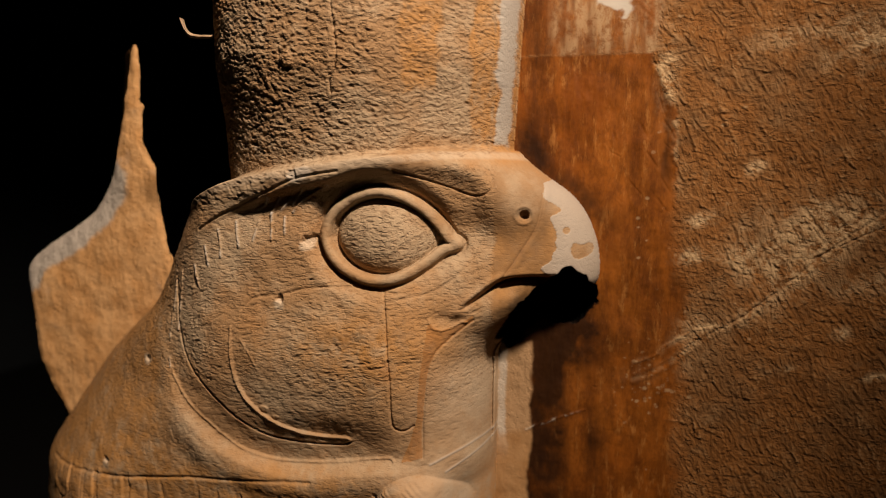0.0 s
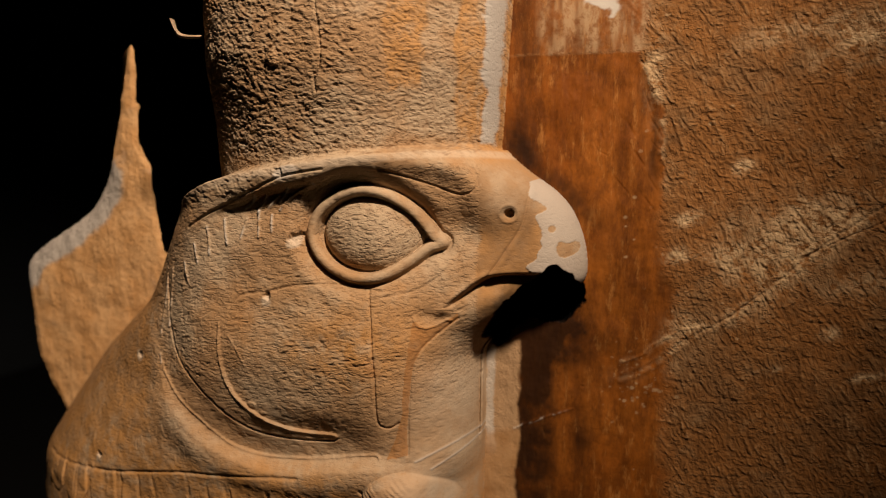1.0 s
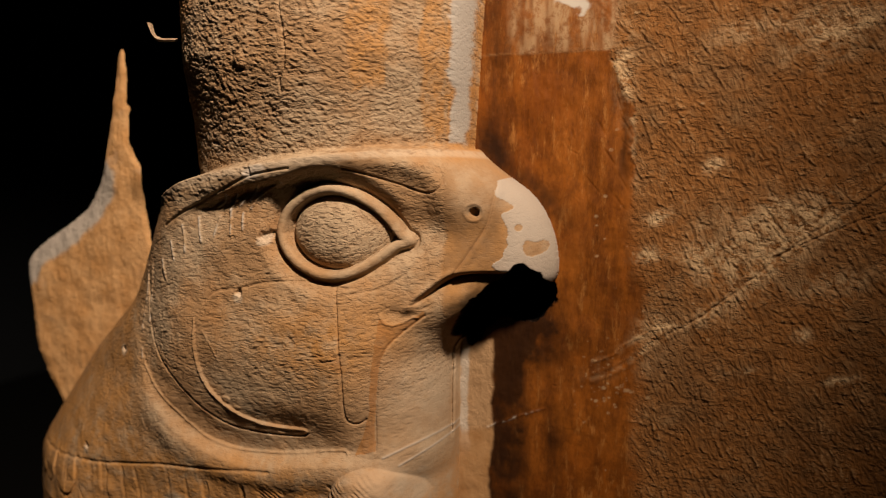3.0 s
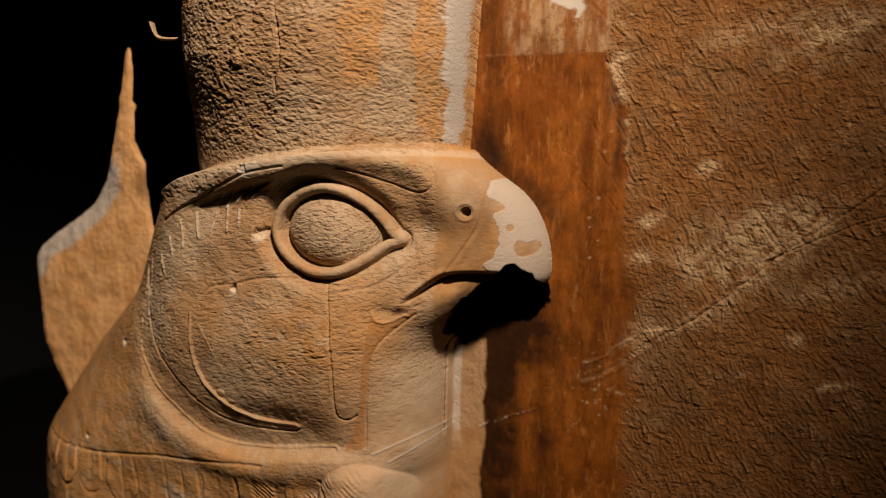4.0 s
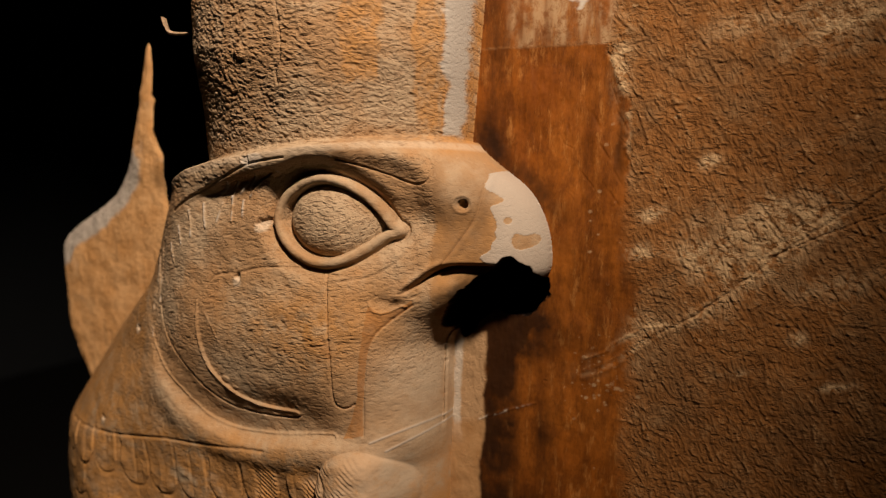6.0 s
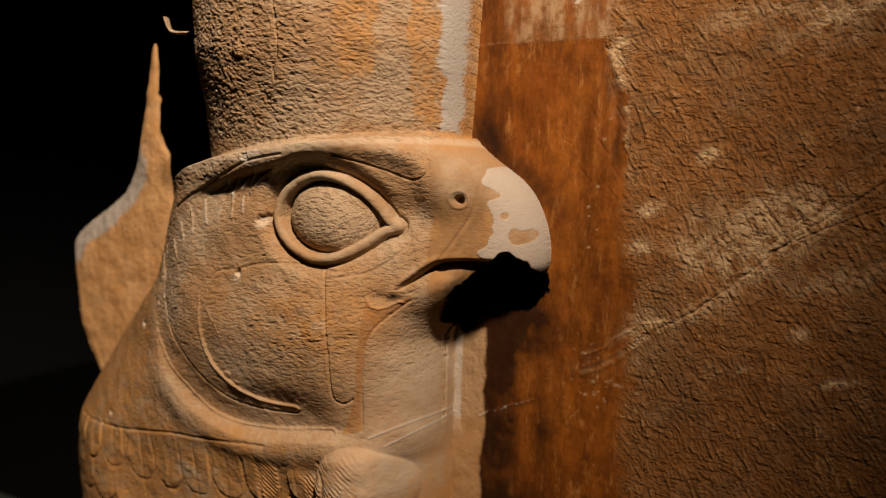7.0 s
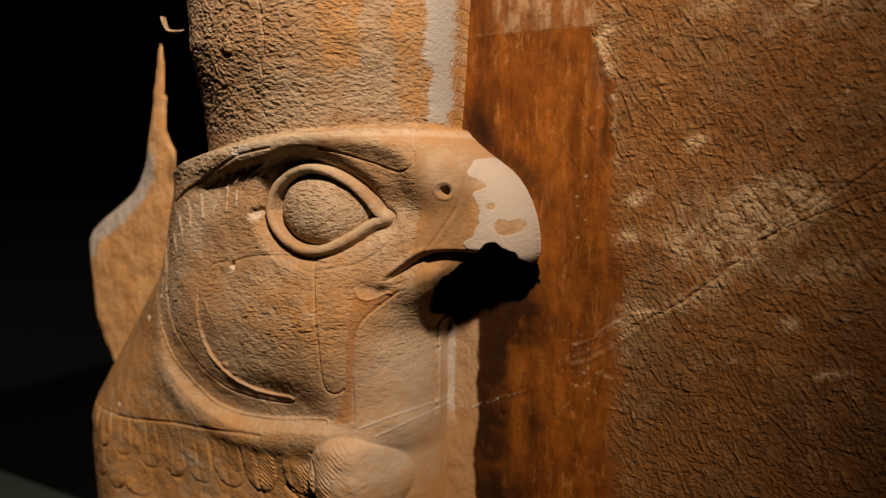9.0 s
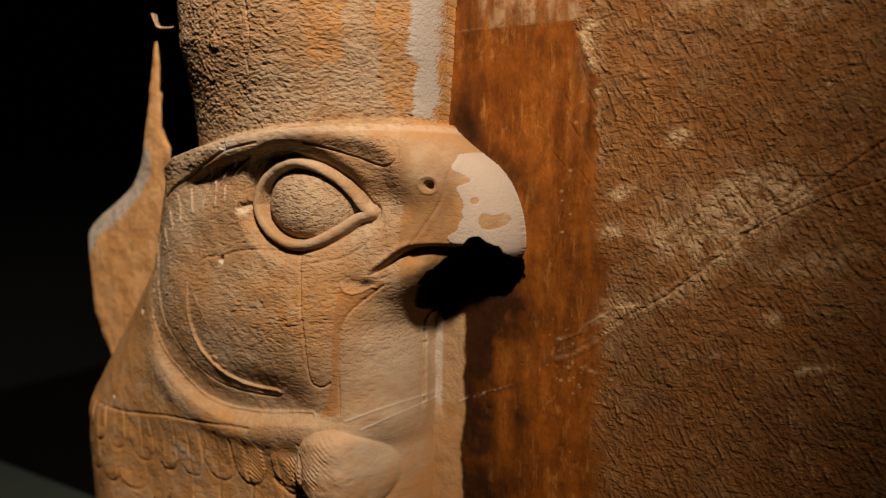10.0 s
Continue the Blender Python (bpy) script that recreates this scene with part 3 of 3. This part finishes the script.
    H += line([(-0.363, 1.4615), (-0.3526, 1.4466), (-0.3436, 1.428)], -0.0008, 0.0012)

    H += 0.010 * bell(Z - 1.45, 0.055) * smooth(-0.46, -0.38, X) * smooth(-0.10, -0.17, X)
    # cut lines
    H += line([(-0.2008, 1.5172), (-0.1973, 1.488), (-0.1958, 1.4583), (-0.1937, 1.4222), (-0.1945, 1.386), (-0.1928, 1.3709), (-0.1855, 1.3661), (-0.1777, 1.3683), (-0.1728, 1.3723)], 0.0024, 0.0011)
    H += line([(-0.1557, 1.4882), (-0.1522, 1.4813), (-0.1436, 1.4777), (-0.1323, 1.4811), (-0.1239, 1.4859), (-0.1187, 1.4859)], -0.0016, 0.0015)
    chan_r = [(-0.112, 1.488), (-0.1214, 1.4805), (-0.1355, 1.4686), (-0.1489, 1.4543), (-0.1558, 1.4396), (-0.1590, 1.4214), (-0.1617, 1.3956), (-0.1640, 1.3694), (-0.1641, 1.335)]
    chan_l = [(-0.1857, 1.3287), (-0.1806, 1.342), (-0.1704, 1.3755), (-0.1675, 1.3963), (-0.1654, 1.4215), (-0.1621, 1.4463), (-0.158, 1.4706), (-0.1550, 1.484), (-0.1436, 1.479), (-0.128, 1.484), (-0.112, 1.494)]
    H += line(chan_r, 0.0016, 0.0013)
    H -= 0.0045 * bell(np.hypot((X + 0.140) / 0.016, (Z - 1.4895) / 0.0075), 1)
    H += 0.0032 * bell(np.hypot((X + 0.128) / 0.009, (Z - 1.4965 - 0.5 * (X + 0.128)) / 0.006), 1)
    d, sd, al = near(X, Z, spline([(-0.124, 1.499), (-0.105, 1.514), (-0.088, 1.527), (-0.072, 1.532), (-0.03, 1.533)]), 0.06)
    H -= 0.008 * bell(d, 0.0024) * smooth(-0.05, 0.25, al)
    H -= np.where(sd < 0, (0.009 + 0.006 * smooth(0.3, 0.6, al)) * smooth(0.034, 0.001, d) * smooth(0.0, 0.5, al), 0)
    H += 0.0035 * bell(d - 0.005, 0.004) * (sd > 0) * smooth(0.9, 0.4, al) * smooth(0.0, 0.12, al)
    H += line([(-0.0445, 1.640), (-0.0438, 1.618), (-0.0461, 1.5974), (-0.0511, 1.5828), (-0.0615, 1.5654), (-0.0724, 1.5478), (-0.084, 1.531)], 0.0016, 0.0013, 0.0008)
    H += line([(-0.315, 1.512), (-0.28, 1.521), (-0.23, 1.523), (-0.19, 1.517)], 0.0016, 0.0017)
    H += line([(-0.36, 1.495), (-0.345, 1.508), (-0.315, 1.512)], 0.0013, 0.0015)
    H += line([(-0.19, 1.51), (-0.15, 1.52), (-0.12, 1.545), (-0.108, 1.57)], 0.001, 0.0016)
    H += line([(-0.2446, 1.7197), (-0.245, 1.7328), (-0.2405, 1.7405), (-0.2362, 1.7533), (-0.2371, 1.7847), (-0.2396, 1.8057), (-0.240, 1.9)], 0.0022, 0.0010)
    scratch = np.zeros_like(H)
    for mark in (((-0.257, 1.629), (-0.2773, 1.6194), (-0.2888, 1.6115), (-0.2987, 1.601)), ((-0.3116, 1.6161), (-0.3185, 1.607), (-0.3245, 1.598)), ((-0.2992, 1.6162), (-0.3099, 1.605), (-0.3156, 1.598)),
                 ((-0.3231, 1.616), (-0.3322, 1.607), (-0.3398, 1.6024)), ((-0.3242, 1.600), (-0.3235, 1.586), (-0.3224, 1.571)), ((-0.3383, 1.5914), (-0.3414, 1.5822), (-0.3451, 1.570)),
                 ((-0.2830, 1.626), (-0.2930, 1.616), (-0.2985, 1.609)), ((-0.386, 1.581), (-0.3845, 1.566), (-0.3845, 1.551)), ((-0.4045, 1.562), (-0.4025, 1.551), (-0.401, 1.541)),
                 ((-0.421, 1.540), (-0.419, 1.528), (-0.4165, 1.519)), ((-0.365, 1.590), (-0.364, 1.576), (-0.362, 1.563)), ((-0.3085, 1.596), (-0.3078, 1.586), (-0.3074, 1.578))):
        H += line(mark, -0.0017, 0.0012)
        scratch -= line(mark, 1.2, 0.0013)
    # two worn ridges down the back of the cheek
    for mark in (((-0.4575, 1.530), (-0.4600, 1.500), (-0.4655, 1.470), (-0.4690, 1.440), (-0.4660, 1.418)), ((-0.4450, 1.530), (-0.4480, 1.505), (-0.4510, 1.480), (-0.4550, 1.452))):
        broken_up = smooth(-0.5, 0.15, fractal(X, Z, 0.012, 77))
        H -= broken_up * line(mark, 0.0014, 0.0014)
        scratch -= broken_up * line(mark, 0.9, 0.0013)
    # nostril
    q = np.hypot(X + 0.0615, Z - 1.5995)
    H -= 0.012 * smooth(0.0054, 0.0034, q) + 0.0015 * smooth(0.010, 0.006, q) - 0.0009 * bell(q - 0.0085, 0.0020)

    # feathers below the collar
    H += line([(-0.70, 1.262), (-0.60, 1.2695), (-0.522, 1.275), (-0.452, 1.2845), (-0.394, 1.289), (-0.328, 1.296), (-0.290, 1.299)], 0.0016, 0.0020)
    n_w = fractal(X, Z, 0.03, 74)
    worn = 0.35 + 0.85 * smooth(-0.6, 0.5, fractal(X, Z, 0.05, 73))
    tips = ((-0.660, 1.222, 0.020), (-0.612, 1.218, 0.022), (-0.563, 1.214, 0.021), (-0.512, 1.204, 0.024), (-0.463, 1.202, 0.024), (-0.412, 1.207, 0.025), (-0.357, 1.212, 0.025), (-0.302, 1.2195, 0.027), (-0.232, 1.231, 0.030))
    for row in range(2):
        for k, (fx, fz, half) in enumerate(tips):
            if row:
                fx, fz, half = fx + 0.026, fz - 0.058, 0.026
            g = (X - fx + 0.0015 * n_w) / half
            e = Z - fz - 0.030 * (1 - np.sqrt(np.clip(1 - np.clip(np.abs(g), 0, 1) ** 2.2, 0, 1))) - 0.0015 * n_w
            zone = smooth(1.280, 1.266, Z) * (np.abs(g) < 1.25) * (1 if row == 0 else smooth(-0.155, -0.19, X))
            tongue = smooth(1.02, 0.88, np.abs(g)) * smooth(-0.002, 0.004, e)
            H += zone * worn * 0.0026 * tongue * smooth(0.085, 0.0, e)
            H -= zone * worn * 0.0022 * (bell(e + 0.001, 0.0026) * (np.abs(g) < 1.0) + 0.35 * bell((np.abs(g) - 1.0) * half, 0.0022) * smooth(0.012, 0.03, e))
            if row == 0 and fx > -0.32:
                H += zone * tongue * smooth(0.004, 0.010, e) * smooth(-0.4, 0.2, g) * 0.0010 * np.sin((X * 0.75 + Z) * 2 * np.pi / 0.0062)
    H -= 0.10 * np.clip(1.283 - Z, 0, 0.1) * smooth(-0.20, -0.25, X) * smooth(-0.60, -0.50, X)
    # the worn knob at the end of the collar
    H -= 0.018 * smooth(-0.155, -0.122, X) * smooth(1.335, 1.285, Z) * smooth(-0.085, -0.105, X)
    q = np.hypot((X + 0.168) / 0.052, (Z - 1.262) / 0.055)
    H += 0.024 * np.sqrt(np.clip(1 - q * q, 0, 1)) ** 1.2 + smooth(1.1, 0.8, q) * (0.0006 * np.sin((X * 0.8 + Z) * 2 * np.pi / 0.0062) * smooth(-0.15, -0.185, X) * smooth(-0.4, 0.3, fractal(X, Z, 0.02, 70)) + 0.0012 * fractal(X, Z, 0.025, 71))
    H += line([(-0.215, 1.292), (-0.203, 1.275), (-0.205, 1.255)], 0.002, 0.0025) + line([(-0.262, 1.235), (-0.235, 1.222), (-0.205, 1.24), (-0.19, 1.228), (-0.16, 1.235)], 0.003, 0.003)
    d3 = np.minimum(near(X, Z, spline([(-0.1558, 1.3278), (-0.1339, 1.3373), (-0.1134, 1.3433), (-0.099, 1.344)]), 0.03)[0], near(X, Z, spline([(-0.1399, 1.3178), (-0.1184, 1.3288), (-0.100, 1.336), (-0.085, 1.341)]), 0.03)[0])
    H += 0.0010 * bell(d3, 0.0013)

    # tool marks, pits and wear
    tool = np.zeros_like(H)
    strokes(tool, xs, zs, 9000, (-0.46, -0.09, 1.66, 1.86), 0.0042, 0.0010, -8, 26, 0.00045, gen)
    strokes(tool, xs, zs, 1500, (-0.46, -0.20, 1.66, 1.86), 0.0060, 0.0016, -35, 30, 0.0005, gen)
    strokes(tool, xs, zs, 2600, (-0.45, -0.28, 1.60, 1.86), 0.0045, 0.0013, -20, 40, 0.0004, gen)
    strokes(tool, xs, zs, 6000, (-0.48, -0.1, 1.32, 1.66), 0.0042, 0.0010, 4, 20, 0.00034, gen)
    strokes(tool, xs, zs, 90, (-0.30, -0.17, 1.415, 1.465), 0.0035, 0.0011, 3, 10, 0.0008, gen)
    strokes(tool, xs, zs, 30, (-0.23, -0.165, 1.436, 1.450), 0.0035, 0.0011, 3, 8, 0.0007, gen)
    strokes(tool, xs, zs, 900, (-0.75, -0.1, 1.13, 1.34), 0.005, 0.0016, 80, 40, 0.0004, gen)
    strokes(tool, xs, zs, 900, (-0.75, -0.4, 1.30, 1.55), 0.005, 0.0015, 70, 30, 0.0005, gen)
    beakish = smooth(-0.096, -0.090, X + 0.003 * fractal(X, Z, 0.02, 103)) * smooth(1.42, 1.50, Z) * on_head
    tool *= (1 - 0.92 * beakish) * (1 - 0.6 * smooth(0.03, 0.012, near(X, Z, hollow, 0.05)[0]))
    tool *= 1 - 0.6 * smooth(0.011, 0.005, near(X, Z, lid, 0.03)[0])
    tool *= 1 - 0.45 * smooth(1.43, 1.36, Z)
    H += tool + (0.0008 * fractal(X, Z, 0.022, 81) + 0.002 * fractal(X, Z, 0.12, 85, 2)) * (1 - 0.6 * beakish)
    for x, z, rr, dd in ((-0.343, 1.673, 0.005, 0.005), (-0.315, 1.508, 0.005, 0.005), (-0.283, 1.571, 0.008, 0.006), (-0.29, 1.641, 0.006, 0.0015),
                         (-0.509, 1.420, 0.005, 0.004), (-0.343, 1.381, 0.006, -0.0015), (-0.288, 1.7515, 0.010, -0.0026),
                         (-0.57, 1.29, 0.005, 0.004), (-0.33, 1.372, 0.006, -0.001)):
        q = np.hypot(X - x, (Z - z) * 1.3) / rr + 0.35 * fractal(X, Z, 0.006, 90, 2)
        H -= dd * smooth(1.1, 0.5, q)
    hole, hole_shade = break_depth(X, Z)
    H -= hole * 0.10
    # shade below the mouth line, painted as a black gradient beside the hole
    mouth_shade = smooth(0.022, 0.002, near(X, Z, BREAK, 0.04)[0] + 0.004 * fractal(X, Z, 0.012, 91)) * smooth(1.488, 1.50, Z) * smooth(1.531, 1.522, Z) * smooth(-0.105, -0.09, X)

    # colour areas: old paint and fills, with a few lit edges painted pale
    n1, n2 = fractal(X, Z, 0.03, 101), fractal(X, Z, 0.012, 102)
    strip = smooth(0.0015, -0.0015, np.abs(X - lean * 0.9 + 0.0915 + 0.0016 * n1) - 0.0060 - 0.0022 * n2) * smooth(1.674, 1.678, Z + 0.002 * n2) * up * smooth(0.022, 0.034, crown + 0.006 * n2)
    fill = spline([(-0.0445, 1.634), (-0.0440, 1.618), (-0.0303, 1.6107), (-0.0243, 1.6047), (-0.0296, 1.600), (-0.035, 1.5954), (-0.0288, 1.5823), (-0.0295, 1.5705), (-0.0266, 1.5644), (-0.0309, 1.5586), (-0.0334, 1.550), (-0.0445, 1.543), (-0.034, 1.534),
                   (-0.010, 1.528), (0.005, 1.506), (0.03, 1.50), (0.03, 1.60), (0.0, 1.645), (-0.03, 1.645)], 4)
    island = spline([(-0.0153, 1.5638), (-0.0115, 1.5697), (-0.0029, 1.5678), (0.0058, 1.5685), (0.0089, 1.5615), (0.0005, 1.5535), (-0.0081, 1.5525), (-0.0139, 1.5578), (-0.0153, 1.5638)], 4)
    xw, zw = X + 0.0014 * n2, Z + 0.0012 * n1
    patch = inside(xw, zw, fill) & ~inside(xw, zw, island) & (np.hypot(xw + 0.019, zw - 1.583) > 0.004)
    patch = patch.astype(float) * on_head * (X > -0.05)
    H += 0.0008 * patch
    plaster = np.maximum(strip, 0.72 * patch)
    plaster = np.maximum(plaster, 0.6 * bell(d3, 0.0014))
    plaster = np.maximum(plaster, 0.55 * smooth(0.15, -0.25, np.hypot((X + 0.285) / 0.013, (Z - 1.6385 - 0.25 * (X + 0.285)) / 0.006) - 1 + 0.6 * n1))
    ochre = 0.9 * smooth(0.003, -0.002, np.abs(X + 0.163 - 0.08 * (Z - 1.76)) - 0.015 + 0.006 * n1) * smooth(1.722, 1.730, Z + 0.012 * n1) * up + 0.85 * smooth(0.002, -0.002, np.abs(X - lean + 0.112) - 0.010 + 0.004 * n1) * up
    chan = np.vstack([spline(chan_r, 6), spline(chan_l, 6)])
    channel = inside(X + 0.0012 * n1, Z + 0.0012 * n2, chan).astype(float)
    ochre += on_head * (1.0 * bell(np.hypot((X + 0.22) / 0.10, (Z - 1.455) / 0.05), 1) + 1.4 * channel)
    ochre += smooth(-0.103, -0.098, X - lean) * up + 0.75 * beakish * smooth(1.61, 1.58, Z) * smooth(-0.025, -0.035, X) + 1.0 * smooth(1.335, 1.285, Z) * smooth(-0.5, 0.3, n1 + 0.6) + 0.9 * smooth(-0.44, -0.5, X) * on_head
    ochre += 0.7 * bell(np.hypot((X + 0.088) / 0.025, (Z - 1.662) / 0.010), 1)
    pale = 0.6 * bell(np.hypot((X + 0.15) / 0.05, (Z - 1.285) / 0.045), 1) + 0.45 * bell(np.hypot((X + 0.12) / 0.05, (Z - 1.40) / 0.05), 1)
    plaster = np.maximum(plaster, 0.62 * scratch * smooth(-0.7, 0.1, n2))
    # brow's upper edge painted paler, as if catching the light
    pale += 0.5 * smooth(0.006, 0.002, np.abs(Z - brow_z + 0.006)) 
    # pale chips, and the lit lower rims of pits put into the colour
    for x, z in ((-0.339, 1.668), (-0.315, 1.504), (-0.283, 1.569), (-0.29, 1.641), (-0.509, 1.422), (-0.57, 1.288), (-0.418, 1.80)):
        pale = np.maximum(pale, 0.85 * smooth(1.2, 0.5, np.hypot(X - x, Z - z + 0.002) / 0.007 + 0.3 * n2))

    shown = (H > -0.065) & ((X < edge + 0.004) | (up > 0.5) & (X - lean < -0.080)) | ((X < -0.12) & (H > -0.1))
    keep = shown[:-1, :-1] & shown[1:, :-1] & shown[1:, 1:] & shown[:-1, 1:]
    # how far the skin is worn smooth: least on the crown, most on beak, lids, plaster and neck
    sleek = on_head * (0.50 + 0.25 * smooth(-0.2, -0.13, X) * smooth(1.53, 1.48, Z) + 0.3 * smooth(1.43, 1.35, Z)) + up * (0.1 + 0.4 * smooth(-0.27, -0.13, X))
    sleek = np.where(q_ball < 0.96, 0.25, sleek)
    for part_of in (0.85 * plaster, 0.85 * channel, 0.9 * beakish, 0.85 * smooth(0.010, 0.004, near(X, Z, lid, 0.03)[0]), 0.85 * smooth(0.016, 0.004, np.abs(Z - brow_z + 0.010)) * on_head):
        sleek = np.maximum(sleek, part_of)
    # a flake standing off the crown's edge
    bent = spline([(-0.426, 1.806), (-0.421, 1.794), (-0.413, 1.787), (-0.390, 1.785)], 3)
    fv, ff = [], []
    for k, (x, z) in enumerate(bent):
        w = 0.0005 + 0.0015 * min(1, k / 5)
        fv += [(x - w, 0.644, z - w), (x + w, 0.640, z - 0.3 * w), (x + w, 0.644, z + w), (x - w, 0.650, z + 0.3 * w)]
        if k:
            ff += [(4 * k - 4 + i, 4 * k - 4 + (i + 1) % 4, 4 * k + (i + 1) % 4, 4 * k + i) for i in range(4)]
    # tool dents darkened as shade; grime proper on channel and beak
    ob = grid_mesh("falcon_statue", xs, zs, H, keep, WALL + 0.07, dict(sleek=sleek, grime_shade=np.maximum(np.maximum(smooth(0.0002, 0.0011, -tool), 0.2 * channel), 0.8 * beakish * smooth(1.655, 1.62, Z + 0.01 * n1) * smooth(-0.028, -0.042, X + 0.006 * n1) * (0.75 + 0.35 * n2)), ochre=ochre, stain=0.5 * channel + 0.35 * on_head * smooth(0.2, 0.9, n1 + n2) * bell(np.hypot((X + 0.21) / 0.05, (Z - 1.44) / 0.03), 1), plaster=plaster, pale=pale, break_shade=np.maximum(hole_shade, 0.8 * mouth_shade)), STATUE, (fv, ff))
    return tagged(ob, "carved sandstone falcon head with tall crown and scaled collar", "statue")


# ---- the dark hall ----
def box(name, lo, hi, material, label, category):
    bm = bmesh.new()
    bmesh.ops.create_cube(bm, size=1, matrix=Matrix.LocRotScale((Vector(lo) + Vector(hi)) / 2, None, Vector(hi) - Vector(lo)))
    me = bpy.data.meshes.new(name)
    bm.to_mesh(me)
    bm.free()
    me.materials.append(material)
    return tagged(new(name, me), label, category, kind="structure")


box("floor", (-5, -4, -0.1), (4, 6, 0), FLOOR_STONE, "dark stone gallery floor", "floor")
box("plinth", (-3.6, 0.2, 0), (-1.1, 1.31, 0.6), PLINTH_PAINT, "low grey-green painted plinth", "plinth")
box("ceiling", (-5, -4, 3.8), (4, 6, 3.9), DARK_PAINT, "dark painted gallery ceiling", "ceiling")
box("wall_north", (-5, 6, 0), (4, 6.1, 3.8), DARK_PAINT, "dark painted gallery wall", "wall")
box("wall_south", (-5, -4.1, 0), (4, -4, 3.8), DARK_PAINT, "dark painted gallery wall", "wall")
box("wall_west", (-5.1, -4.1, 0), (-5, 6.1, 3.8), DARK_PAINT, "dark painted gallery wall", "wall")
box("wall_east", (4, -4.1, 0), (4.1, 6.1, 3.8), DARK_PAINT, "dark painted gallery wall", "wall")

build_slab()
build_falcon()
